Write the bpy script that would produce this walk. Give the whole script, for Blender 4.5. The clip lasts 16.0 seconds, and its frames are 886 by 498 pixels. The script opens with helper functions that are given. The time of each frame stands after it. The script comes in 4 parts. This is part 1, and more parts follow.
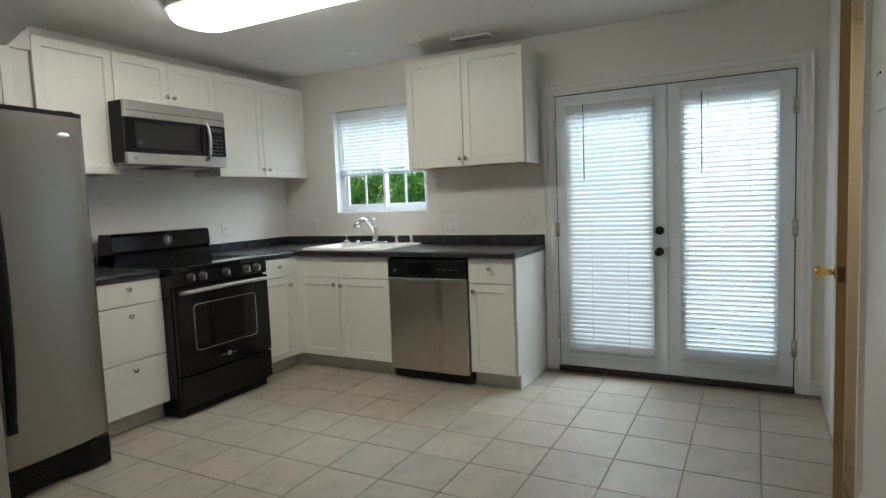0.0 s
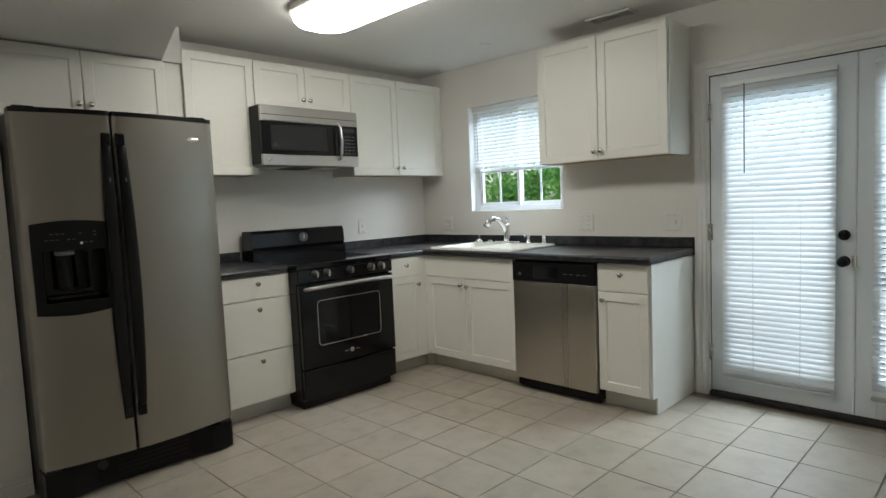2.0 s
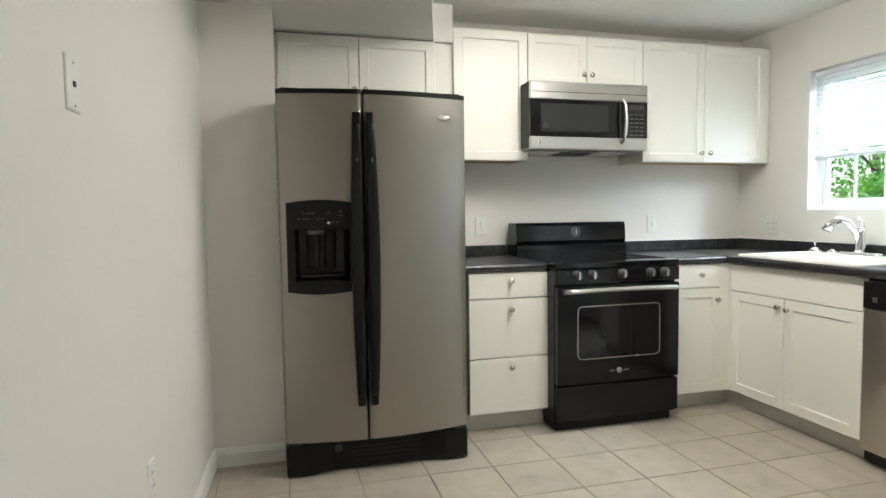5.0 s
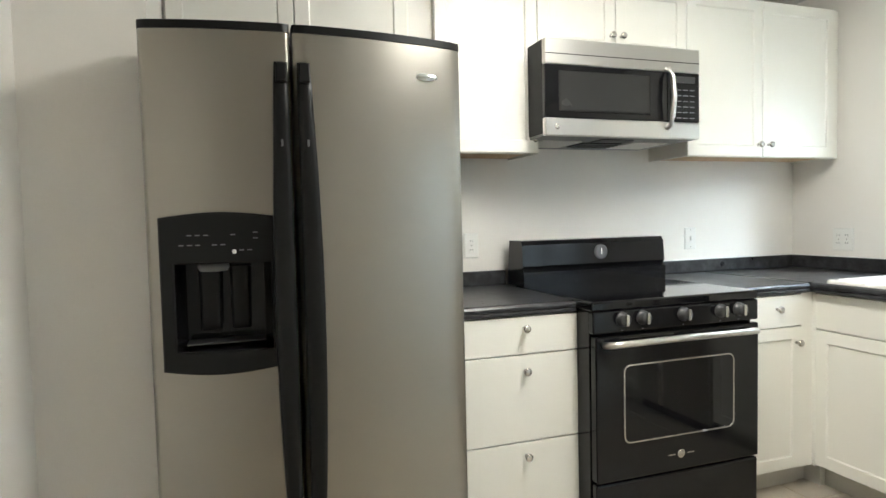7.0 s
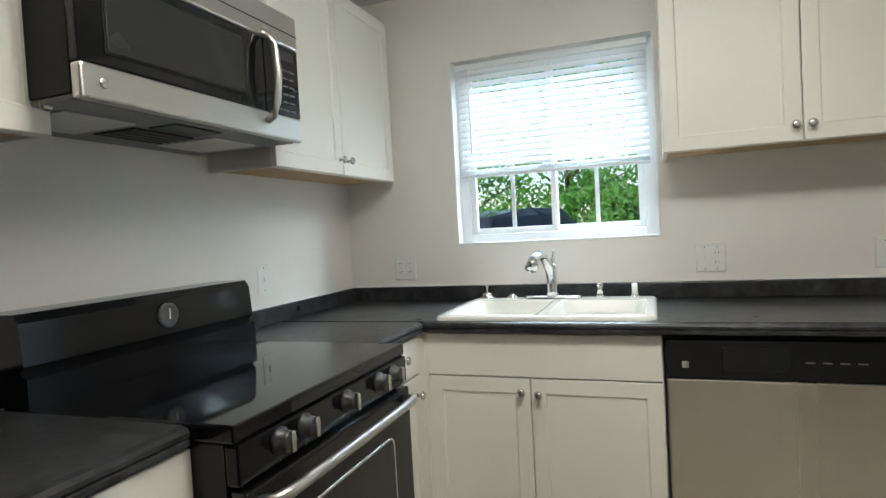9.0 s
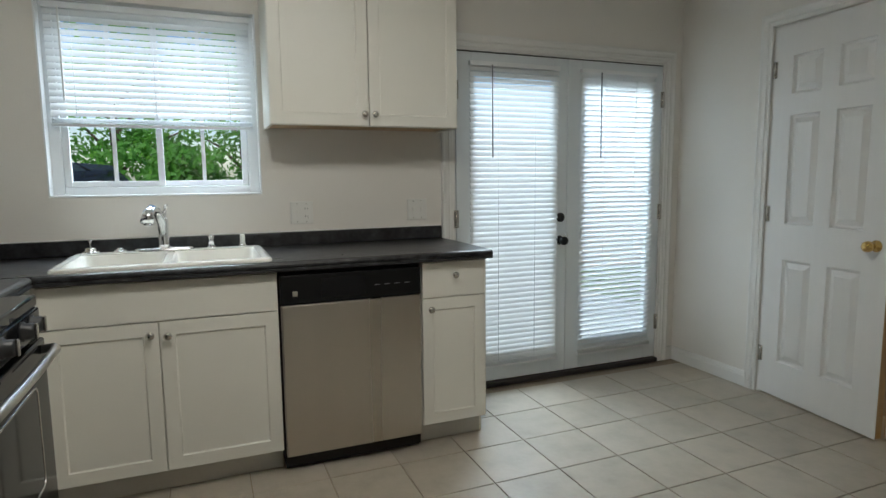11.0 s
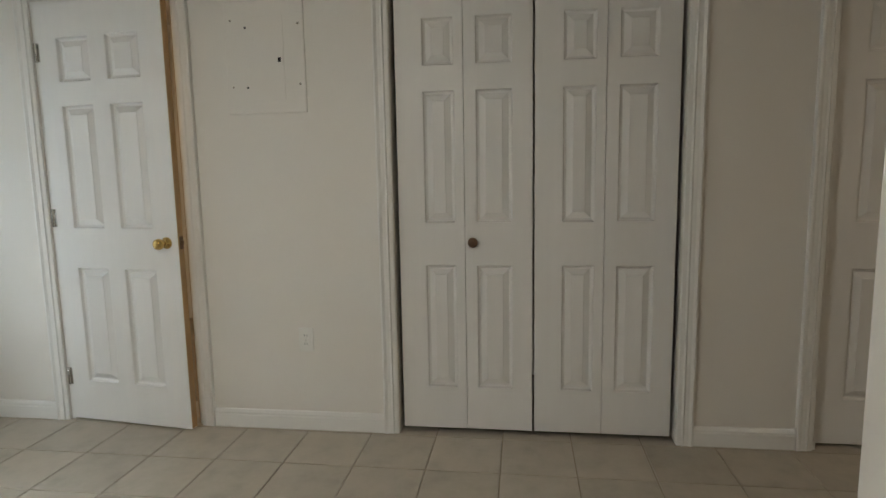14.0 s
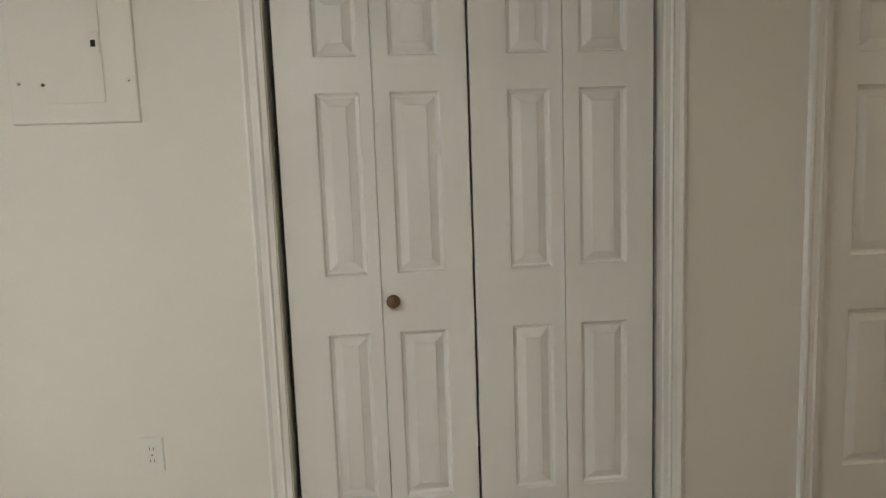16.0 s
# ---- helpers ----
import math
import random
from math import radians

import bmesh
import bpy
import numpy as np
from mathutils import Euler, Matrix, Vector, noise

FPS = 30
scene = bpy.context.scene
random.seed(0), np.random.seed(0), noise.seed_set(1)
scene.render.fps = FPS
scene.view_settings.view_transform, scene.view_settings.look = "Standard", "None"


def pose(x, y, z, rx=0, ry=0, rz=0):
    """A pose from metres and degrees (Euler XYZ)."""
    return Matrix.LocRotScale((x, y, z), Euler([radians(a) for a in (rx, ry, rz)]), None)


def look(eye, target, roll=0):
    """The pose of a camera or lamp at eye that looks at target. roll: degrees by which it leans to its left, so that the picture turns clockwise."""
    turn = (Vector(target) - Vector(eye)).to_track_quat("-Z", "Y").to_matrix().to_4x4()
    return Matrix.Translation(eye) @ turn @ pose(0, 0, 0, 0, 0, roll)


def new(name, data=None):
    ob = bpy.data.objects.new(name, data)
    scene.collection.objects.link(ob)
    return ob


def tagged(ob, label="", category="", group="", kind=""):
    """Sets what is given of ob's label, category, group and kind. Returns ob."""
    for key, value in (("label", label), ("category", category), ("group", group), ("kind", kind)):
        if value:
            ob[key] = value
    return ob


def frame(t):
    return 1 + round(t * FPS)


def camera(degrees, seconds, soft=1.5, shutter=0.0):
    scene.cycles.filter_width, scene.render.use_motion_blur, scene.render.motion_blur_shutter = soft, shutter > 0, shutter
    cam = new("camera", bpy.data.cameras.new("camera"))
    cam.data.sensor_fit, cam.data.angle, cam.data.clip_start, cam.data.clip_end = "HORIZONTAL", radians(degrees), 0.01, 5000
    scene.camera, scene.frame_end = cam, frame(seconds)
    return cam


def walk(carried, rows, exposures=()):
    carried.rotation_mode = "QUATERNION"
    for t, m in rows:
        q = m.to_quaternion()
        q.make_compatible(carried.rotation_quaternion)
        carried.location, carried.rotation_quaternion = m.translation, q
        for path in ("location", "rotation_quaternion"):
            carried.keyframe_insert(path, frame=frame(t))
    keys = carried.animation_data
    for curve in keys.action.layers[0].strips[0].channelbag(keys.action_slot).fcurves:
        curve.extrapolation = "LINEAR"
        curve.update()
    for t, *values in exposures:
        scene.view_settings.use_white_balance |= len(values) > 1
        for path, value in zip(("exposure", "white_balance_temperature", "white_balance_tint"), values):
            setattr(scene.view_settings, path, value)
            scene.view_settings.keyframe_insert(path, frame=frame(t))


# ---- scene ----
cam = camera(74.0, 16.0)
PATH = [
    (0, (3.782, -4.087, 1.267), (2.844, -2.329, 1.098), -2.29),
    (0.5, (3.806, -3.945, 1.267), (2.768, -2.243, 1.110), -3.34),
    (1, (3.861, -3.812, 1.268), (2.654, -2.226, 1.107), -0.97),
    (1.5, (3.885, -3.751, 1.276), (2.611, -2.218, 1.115), -1.55),
    (2, (3.910, -3.699, 1.266), (2.502, -2.288, 1.109), -2.48),
    (2.5, (3.863, -3.614, 1.252), (2.340, -2.333, 1.060), -3.13),
    (3, (3.749, -3.472, 1.262), (2.146, -2.295, 1.050), -1.66),
    (3.5, (3.694, -3.337, 1.243), (2.002, -2.286, 1.067), -1.76),
    (4, (3.682, -3.210, 1.216), (1.837, -2.452, 1.073), -2.18),
    (4.5, (3.652, -3.158, 1.214), (1.734, -2.608, 1.069), -0.94),
    (4.7, (3.638, -3.163, 1.191), (1.706, -2.658, 1.073), -0.79),
    (6.8, (2.659, -2.991, 1.229), (0.759, -2.382, 1.099), -1.18),
    (7, (2.544, -2.957, 1.225), (0.649, -2.322, 1.128), -1.35),
    (7.5, (2.191, -2.902, 1.257), (0.452, -1.918, 1.176), -0.42),
    (8, (1.904, -2.780, 1.244), (0.346, -1.527, 1.162), -2.11),
    (8.5, (1.668, -2.661, 1.257), (0.358, -1.152, 1.183), -2.78),
    (9, (1.479, -2.654, 1.257), (0.788, -0.779, 1.191), -3.18),
    (9.2, (1.449, -2.681, 1.244), (0.974, -0.740, 1.153), -3.02),
    (11.3, (1.205, -3.080, 1.245), (2.117, -1.319, 0.984), -0.22),
    (11.5, (1.227, -3.054, 1.246), (2.257, -1.359, 0.987), -0.11),
    (12, (1.267, -3.078, 1.239), (2.554, -1.566, 1.001), -0.12),
    (12.5, (1.259, -3.062, 1.233), (2.793, -1.798, 1.007), -0.25),
    (13, (1.275, -3.010, 1.235), (3.029, -2.079, 0.996), -0.25),
    (13.5, (1.368, -3.058, 1.182), (3.257, -2.441, 0.957), -0.63),
    (14, (1.547, -2.966, 1.223), (3.512, -2.698, 0.962), -1.04),
    (14.5, (1.699, -2.863, 1.205), (3.685, -2.770, 0.982), -1.54),
    (15, (1.883, -2.804, 1.225), (3.871, -2.877, 1.018), -1.73),
    (15.5, (2.042, -2.775, 1.231), (4.020, -3.003, 1.041), -1.69),
    (16, (2.263, -2.784, 1.278), (4.247, -2.920, 1.059), -2.08),
]
# the clip's camera opens up towards the dim corner and closes down before the bright doors
EXPOSURES = [(0, 0.08, 6100, 7), (1.5, 0.08, 6100, 7), (2.5, 0.35, 6100, 7), (3.5, 0.8, 6150, 7), (4.5, 1.0, 6150, 7), (7, 1.4, 6100, 7), (7.5, 1.4, 6100, 7), (8.0, 1.12, 6100, 7), (8.5, 0.8, 6100, 7), (9, 0.5, 6100, 7), (11.5, -0.08, 6150, 7), (12.5, -0.08, 6200, 7), (13.5, 0.16, 6400, 8), (14.5, 0.66, 6500, 10), (15, 0.74, 6500, 10), (16, 0.95, 6500, 10)]
walk(cam, [(t, look(eye, target, roll)) for t, eye, target, roll in PATH], EXPOSURES)

PI = math.pi
# ---- world, sun and lamps ----
world = bpy.data.worlds.new("sky")
scene.world = world
world.use_nodes = True
wn = world.node_tree
sky = wn.nodes.new("ShaderNodeTexSky")
sky.sky_type, sky.sun_disc, sky.sun_elevation, sky.sun_rotation = "NISHITA", False, radians(52), radians(200)
wn.links.new(sky.outputs[0], wn.nodes["Background"].inputs[0])
wn.nodes["Background"].inputs[1].default_value = 0.15
sun = new("sun", bpy.data.lights.new("sun", "SUN"))
sun.data.energy, sun.data.angle, sun.data.color = 5.0, radians(0.53), (1, 0.95, 0.88)
# sun stands high in the south-west, behind the house
sun.matrix_world = look((0, 0, 0), (0.25, 0.75, -1.0))


def area(name, m, sx, sy, watts, color):
    lamp = new(name, bpy.data.lights.new(name, "AREA"))
    lamp.data.shape, lamp.data.size, lamp.data.size_y = "RECTANGLE", sx, sy
    lamp.data.energy, lamp.data.color = watts, color
    lamp.matrix_world = m
    return lamp


DAY = (0.80, 0.92, 1.0)
# sky light standing in the openings outside the window blind and the glazed doors
area("sky_light_window", look((1.035, 0.75, 2.75), (1.035, 0, 1.6)), 1.2, 0.9, 95, DAY)
area("sky_light_door", look((3.27, 1.3, 2.85), (3.27, 0, 1.0)), 1.9, 1.2, 140, DAY)
# the fluorescent tubes under the diffuser
area("tube_light", look((1.53, -1.71, 2.255), (1.53, -1.71, 0)), 1.1, 0.28, 3, (1.0, 0.95, 0.87))
# warm light of the hall and of the room behind the ajar door
area("hall_light", look((3.6, -5.5, 2.2), (3.6, -5.5, 0)), 0.3, 0.3, 2.0, (1.0, 0.76, 0.50))
area("back_room_light", look((4.9, -1.2, 2.1), (4.9, -1.2, 0)), 0.3, 0.3, 6, (1.0, 0.72, 0.42))


# ---- materials ----
def mat(name, base, rough=0.5, metal=0.0, var=0.06, scale=6.0, fine=120.0, bump=0.05, stretch=(1, 1, 1), coat=0.0, rand=0.0, stain=0.0, spec=0.5):
    """A surface with two scales of variation: broad patches and fine grain; rand varies piece by piece."""
    m = bpy.data.materials.new(name)
    m.use_nodes = True
    nt, L = m.node_tree, m.node_tree.links
    b = nt.nodes["Principled BSDF"]
    b.inputs["Metallic"].default_value, b.inputs["Roughness"].default_value = metal, rough
    b.inputs["Coat Weight"].default_value, b.inputs["Specular IOR Level"].default_value = coat, spec
    tc = nt.nodes.new("ShaderNodeTexCoord")
    mp = nt.nodes.new("ShaderNodeMapping")
    mp.inputs["Scale"].default_value = stretch
    L.new(tc.outputs["Object"], mp.inputs["Vector"])
    if rand:
        info = nt.nodes.new("ShaderNodeObjectInfo")
        far = nt.nodes.new("ShaderNodeVectorMath")
        far.operation = "SCALE"
        far.inputs[0].default_value = (37.0, 53.0, 19.0)
        L.new(info.outputs["Random"], far.inputs["Scale"])
        L.new(far.outputs[0], mp.inputs["Location"])

    def nz(s, d):
        n = nt.nodes.new("ShaderNodeTexNoise")
        n.inputs["Scale"].default_value, n.inputs["Detail"].default_value = s, d
        L.new(mp.outputs[0], n.inputs["Vector"])
        return n.outputs["Fac"]

    def math_(op, a, c):
        n = nt.nodes.new("ShaderNodeMath")
        n.operation = op
        for i, v in enumerate((a, c)):
            if isinstance(v, (int, float)):
                n.inputs[i].default_value = v
            else:
                L.new(v, n.inputs[i])
        return n.outputs[0]
    big, small = nz(scale, 3), nz(fine, 2)
    f = math_("ADD", math_("MULTIPLY", math_("SUBTRACT", big, 0.5), 2 * var), math_("MULTIPLY", math_("SUBTRACT", small, 0.5), var))
    if stain:
        st = math_("MULTIPLY", math_("SUBTRACT", math_("POWER", nz(scale * 2.3, 5), 3.0), 0.12), stain)
        f = math_("SUBTRACT", f, st)
    if rand:
        oi = nt.nodes.new("ShaderNodeObjectInfo")
        f = math_("ADD", f, math_("MULTIPLY", math_("SUBTRACT", oi.outputs["Random"], 0.5), 2 * rand))
    mul = nt.nodes.new("ShaderNodeVectorMath")
    mul.operation = "SCALE"
    mul.inputs[0].default_value = base
    L.new(math_("ADD", f, 1.0), mul.inputs["Scale"])
    L.new(mul.outputs[0], b.inputs["Base Color"])
    L.new(math_("ADD", rough - 0.06, math_("MULTIPLY", big, 0.12)), b.inputs["Roughness"])
    if bump:
        bn = nt.nodes.new("ShaderNodeBump")
        bn.inputs["Strength"].default_value, bn.inputs["Distance"].default_value = bump, 0.004
        L.new(math_("ADD", small, math_("MULTIPLY", big, 0.6)), bn.inputs["Height"])
        L.new(bn.outputs[0], b.inputs["Normal"])
    return m


def glow(name, color, strength):
    m = bpy.data.materials.new(name)
    m.use_nodes = True
    b = m.node_tree.nodes["Principled BSDF"]
    b.inputs["Base Color"].default_value = (0.8, 0.8, 0.8, 1)
    b.inputs["Emission Color"].default_value, b.inputs["Emission Strength"].default_value = (*color, 1), strength
    return m


def glass_mat(name, tint=(1, 1, 1), rough=0.0):
    m = bpy.data.materials.new(name)
    m.use_nodes = True
    b = m.node_tree.nodes["Principled BSDF"]
    b.inputs["Base Color"].default_value, b.inputs["Roughness"].default_value = (*tint, 1), rough
    b.inputs["Transmission Weight"].default_value, b.inputs["IOR"].default_value = 1.0, 1.45
    return m


def slat_mat(name, base, through_=0.45, lit=(0.85, 0.9, 0.95)):
    m = bpy.data.materials.new(name)
    m.use_nodes = True
    nt, L = m.node_tree, m.node_tree.links
    out = nt.nodes["Material Output"]
    b = nt.nodes["Principled BSDF"]
    b.inputs["Base Color"].default_value, b.inputs["Roughness"].default_value = (*base, 1), 0.45
    tr = nt.nodes.new("ShaderNodeBsdfTranslucent")
    tr.inputs[0].default_value = (*lit, 1)
    mix = nt.nodes.new("ShaderNodeMixShader")
    mix.inputs[0].default_value = through_
    L.new(b.outputs[0], mix.inputs[1])
    L.new(tr.outputs[0], mix.inputs[2])
    L.new(mix.outputs[0], out.inputs[0])
    return m


WALL = mat("wall_paint", (0.78, 0.75, 0.70), 0.50, var=0.03, scale=2.0, fine=160, bump=0.13)
CEIL = mat("ceiling_paint", (0.78, 0.76, 0.72), 0.8, var=0.02, scale=1.5, fine=160, bump=0.12)
TRIM = mat("trim_paint", (0.80, 0.79, 0.76), 0.35, var=0.02, scale=5, fine=90, bump=0.03)
DOORP = mat("door_paint", (0.80, 0.79, 0.77), 0.36, var=0.03, scale=4, fine=60, bump=0.13, stretch=(6, 6, 0.6))
CAB = mat("cabinet_paint", (0.80, 0.78, 0.71), 0.38, var=0.02, scale=4, fine=90, bump=0.03)
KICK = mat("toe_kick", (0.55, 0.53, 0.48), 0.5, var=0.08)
MAPLE = mat("maple_board", (0.50, 0.32, 0.16), 0.5, var=0.12, scale=3, fine=40, stretch=(1, 8, 8))
JAMB = mat("stained_jamb", (0.40, 0.25, 0.11), 0.4, var=0.2, scale=4, fine=50, stretch=(6, 6, 0.5))
TILE = mat("floor_tile", (0.41, 0.365, 0.295), 0.42, var=0.09, scale=4, fine=45, bump=0.10, rand=0.06, stain=0.55)
GROUT = mat("grout", (0.30, 0.25, 0.185), 0.85, var=0.45, scale=3, fine=90, bump=0.2)
COUNTER = mat("slate_laminate", (0.028, 0.028, 0.030), 0.30, var=0.95, scale=11, fine=38, bump=0.08, spec=0.35, stain=-4.0)
BLACK = mat("black_enamel", (0.006, 0.006, 0.007), 0.12, var=0.1, bump=0.0, spec=0.32)
BLACKGLASS = mat("black_glass", (0.006, 0.006, 0.007), 0.05, var=0.05, bump=0.0, spec=0.4)
BLACKP = mat("black_plastic", (0.009, 0.009, 0.009), 0.32, var=0.1, bump=0.05, spec=0.18)
DARKGREY = mat("dark_grey_plastic", (0.035, 0.035, 0.036), 0.35, var=0.1)
STEEL = mat("brushed_steel", (0.60, 0.58, 0.55), 0.32, 1.0, var=0.03, scale=3, fine=140, bump=0.02, stretch=(0.06, 0.06, 4))
STEELV = mat("brushed_steel_upright", (0.54, 0.50, 0.445), 0.29, 1.0, var=0.04, scale=3, fine=140, bump=0.03, stretch=(4, 4, 0.06))
FRIDGE = mat("satin_steel_coating", (0.31, 0.288, 0.255), 0.30, 0.9, var=0.02, scale=2, fine=300, bump=0.03)
NICKEL = mat("satin_nickel", (0.62, 0.60, 0.56), 0.25, 1.0, var=0.03, bump=0.0)
CHROME = mat("chrome", (0.80, 0.80, 0.80), 0.07, 1.0, var=0.02, bump=0.0)
BRASS = mat("polished_brass", (0.72, 0.50, 0.18), 0.16, 1.0, var=0.05, bump=0.0)
BRONZE = mat("brown_bronze", (0.14, 0.08, 0.045), 0.45, 0.4, var=0.1, bump=0.0)
ENAMEL = mat("sink_enamel", (0.80, 0.78, 0.72), 0.14, var=0.01, bump=0.0)
PLASTIC = mat("white_plastic", (0.78, 0.77, 0.73), 0.35, var=0.01, bump=0.0)
VINYL = mat("white_vinyl", (0.82, 0.84, 0.85), 0.35, var=0.01, bump=0.0)
FDOOR = mat("glazed_door_paint", (0.74, 0.78, 0.80), 0.35, var=0.02, bump=0.03)
DARK = mat("dark_gap", (0.012, 0.010, 0.009), 0.8, var=0.1)
RUBBER = mat("threshold_rubber", (0.025, 0.02, 0.018), 0.6, var=0.2)
CAULK = mat("white_caulk", (0.80, 0.79, 0.76), 0.5, var=0.03)
GREYMETAL = mat("grey_painted_metal", (0.17, 0.17, 0.17), 0.42, var=0.08, fine=200)
PRINT = mat("grey_print", (0.13, 0.13, 0.135), 0.5, var=0.02, bump=0.0)
GLASS = glass_mat("window_glass")
SLAT = slat_mat("blind_slat", (0.80, 0.80, 0.78), 0.24)
DIFFUSER = glow("lit_diffuser", (1.0, 0.94, 0.84), 11.0)
GRASS = mat("grass", (0.07, 0.13, 0.03), 0.9, var=0.4, scale=2, fine=40, bump=0.4)
CONCRETE = mat("pale_concrete", (0.48, 0.46, 0.42), 0.85, var=0.12, scale=2, fine=70, bump=0.2)
ASPHALT = mat("asphalt", (0.055, 0.055, 0.055), 0.9, var=0.2, scale=3, fine=80, bump=0.2)
LEAF = slat_mat("leaves", (0.075, 0.20, 0.035), 0.45, (0.22, 0.50, 0.07))
BARK = mat("bark", (0.10, 0.075, 0.05), 0.9, var=0.3, scale=8, bump=0.4)
CARPAINT = mat("dark_car_paint", (0.012, 0.013, 0.017), 0.2, var=0.05, bump=0.0, coat=0.5)
SIDING = mat("pale_siding", (0.36, 0.29, 0.24), 0.7, var=0.05)


# ---- mesh helpers ----
class Mesh:
    """Gathers faces for one mesh."""

    def __init__(self):
        self.v, self.f, self.smooth = [], [], []

    def add(self, vs, fs, smooth=False):
        o = len(self.v)
        self.v += [tuple(v) for v in vs]
        self.f += [tuple(i + o for i in f) for f in fs]
        self.smooth += [smooth] * len(fs)
        return self

    def box(self, x0, x1, y0, y1, z0, z1, b=0.0):
        x0, x1, y0, y1, z0, z1 = min(x0, x1), max(x0, x1), min(y0, y1), max(y0, y1), min(z0, z1), max(z0, z1)
        if b <= 0:
            vs = [(x, y, z) for x in (x0, x1) for y in (y0, y1) for z in (z0, z1)]
            return self.add(vs, [(0, 1, 3, 2), (4, 6, 7, 5), (0, 4, 5, 1), (2, 3, 7, 6), (0, 2, 6, 4), (1, 5, 7, 3)])
        b = min(b, (x1 - x0) * 0.45, (y1 - y0) * 0.45, (z1 - z0) * 0.45)
        bm = bmesh.new()
        m = Matrix.LocRotScale(((x0 + x1) / 2, (y0 + y1) / 2, (z0 + z1) / 2), None, (x1 - x0, y1 - y0, z1 - z0))
        bmesh.ops.create_cube(bm, size=1, matrix=m)
        bmesh.ops.bevel(bm, geom=list(bm.edges), offset=b, segments=2, profile=0.5, affect="EDGES")
        bm.verts.index_update()
        self.add([v.co for v in bm.verts], [[v.index for v in f.verts] for f in bm.faces])
        bm.free()
        return self

    def lathe(self, profile, axis="z", at=(0, 0, 0), n=20, flip=1):
        """Turns (radius, height) pairs round an axis."""
        vs, fs = [], []
        for r, h in profile:
            for i in range(n):
                a = 2 * PI * i / n
                c, s = r * math.cos(a), r * math.sin(a)
                p = {"z": (c, s, h * flip), "y": (c, h * flip, s), "x": (h * flip, c, s)}[axis]
                vs.append((p[0] + at[0], p[1] + at[1], p[2] + at[2]))
        for j in range(len(profile) - 1):
            for i in range(n):
                k = (i + 1) % n
                fs.append((j * n + i, j * n + k, (j + 1) * n + k, (j + 1) * n + i))
        fs.append(tuple(range(n)))
        fs.append(tuple((len(profile) - 1) * n + i for i in range(n)))
        return self.add(vs, fs, True)

    def tube(self, pts, r, n=10):
        """A round bar along points; r a number or one for each point."""
        pts = [Vector(p) for p in pts]
        rs = r if isinstance(r, (list, tuple)) else [r] * len(pts)
        vs, fs = [], []
        for i, p in enumerate(pts):
            d = (pts[min(i + 1, len(pts) - 1)] - pts[max(i - 1, 0)]).normalized()
            ref = Vector((0, 0, 1)) if abs(d.z) < 0.9 else Vector((1, 0, 0))
            u = d.cross(ref).normalized()
            w = d.cross(u)
            for k in range(n):
                a = 2 * PI * k / n
                vs.append(p + (u * math.cos(a) + w * math.sin(a)) * rs[i])
        for i in range(len(pts) - 1):
            for k in range(n):
                q = (k + 1) % n
                fs.append((i * n + k, i * n + q, (i + 1) * n + q, (i + 1) * n + k))
        fs.append(tuple(range(n)))
        fs.append(tuple((len(pts) - 1) * n + k for k in range(n)))
        return self.add(vs, fs, True)

    def loops(self, rings, cap=True, smooth=False):
        """Joins equal rings of points one to the next, closing the last."""
        n = len(rings[0])
        vs = [p for r in rings for p in r]
        fs = []
        for j in range(len(rings) - 1):
            for i in range(n):
                k = (i + 1) % n
                fs.append((j * n + i, j * n + k, (j + 1) * n + k, (j + 1) * n + i))
        if cap:
            fs.append(tuple((len(rings) - 1) * n + i for i in range(n)))
        return self.add(vs, fs, smooth)

    def prism(self, poly, z0, z1):
        n = len(poly)
        vs = [(x, y, z0) for x, y in poly] + [(x, y, z1) for x, y in poly]
        fs = [tuple(range(n)), tuple(range(n, 2 * n))] + [(i, (i + 1) % n, n + (i + 1) % n, n + i) for i in range(n)]
        return self.add(vs, fs)

    def data(self, name):
        me = bpy.data.meshes.new(name)
        me.from_pydata(self.v, [], self.f)
        bm = bmesh.new()
        bm.from_mesh(me)
        bmesh.ops.recalc_face_normals(bm, faces=bm.faces)
        bm.to_mesh(me)
        bm.free()
        me.polygons.foreach_set("use_smooth", self.smooth)
        return me


def obj(name, mesh, material, parent=None, label="", **tags):
    me = mesh.data(name) if isinstance(mesh, Mesh) else mesh
    if not me.materials:
        me.materials.append(material)
    ob = new(name, me)
    if parent:
        ob.parent = parent
    return tagged(ob, label, **tags)


def part(name, mesh, material, parent, label=""):
    return obj(name, mesh, material, parent, label)


def thing(name, m, label, category, group="", kind=""):
    ob = new(name)
    ob.empty_display_size = 0.05
    ob.matrix_world = m
    return tagged(ob, label, category, group, kind)


def west(y, x=0.0, z=0.0):
    """Local axes for a thing on the west wall: x runs to the right for one who faces it, y into the wall."""
    return pose(x, y, z, 0, 0, 90)


def north(x, y=0.0, z=0.0):
    return pose(x, y, z)


def east(y, x=0.0, z=0.0):
    return pose(x, y, z, 0, 0, -90)


def rect(x0, x1, z0, z1, i, y):
    return [(x0 + i, y, z0 + i), (x1 - i, y, z0 + i), (x1 - i, y, z1 - i), (x0 + i, y, z1 - i)]


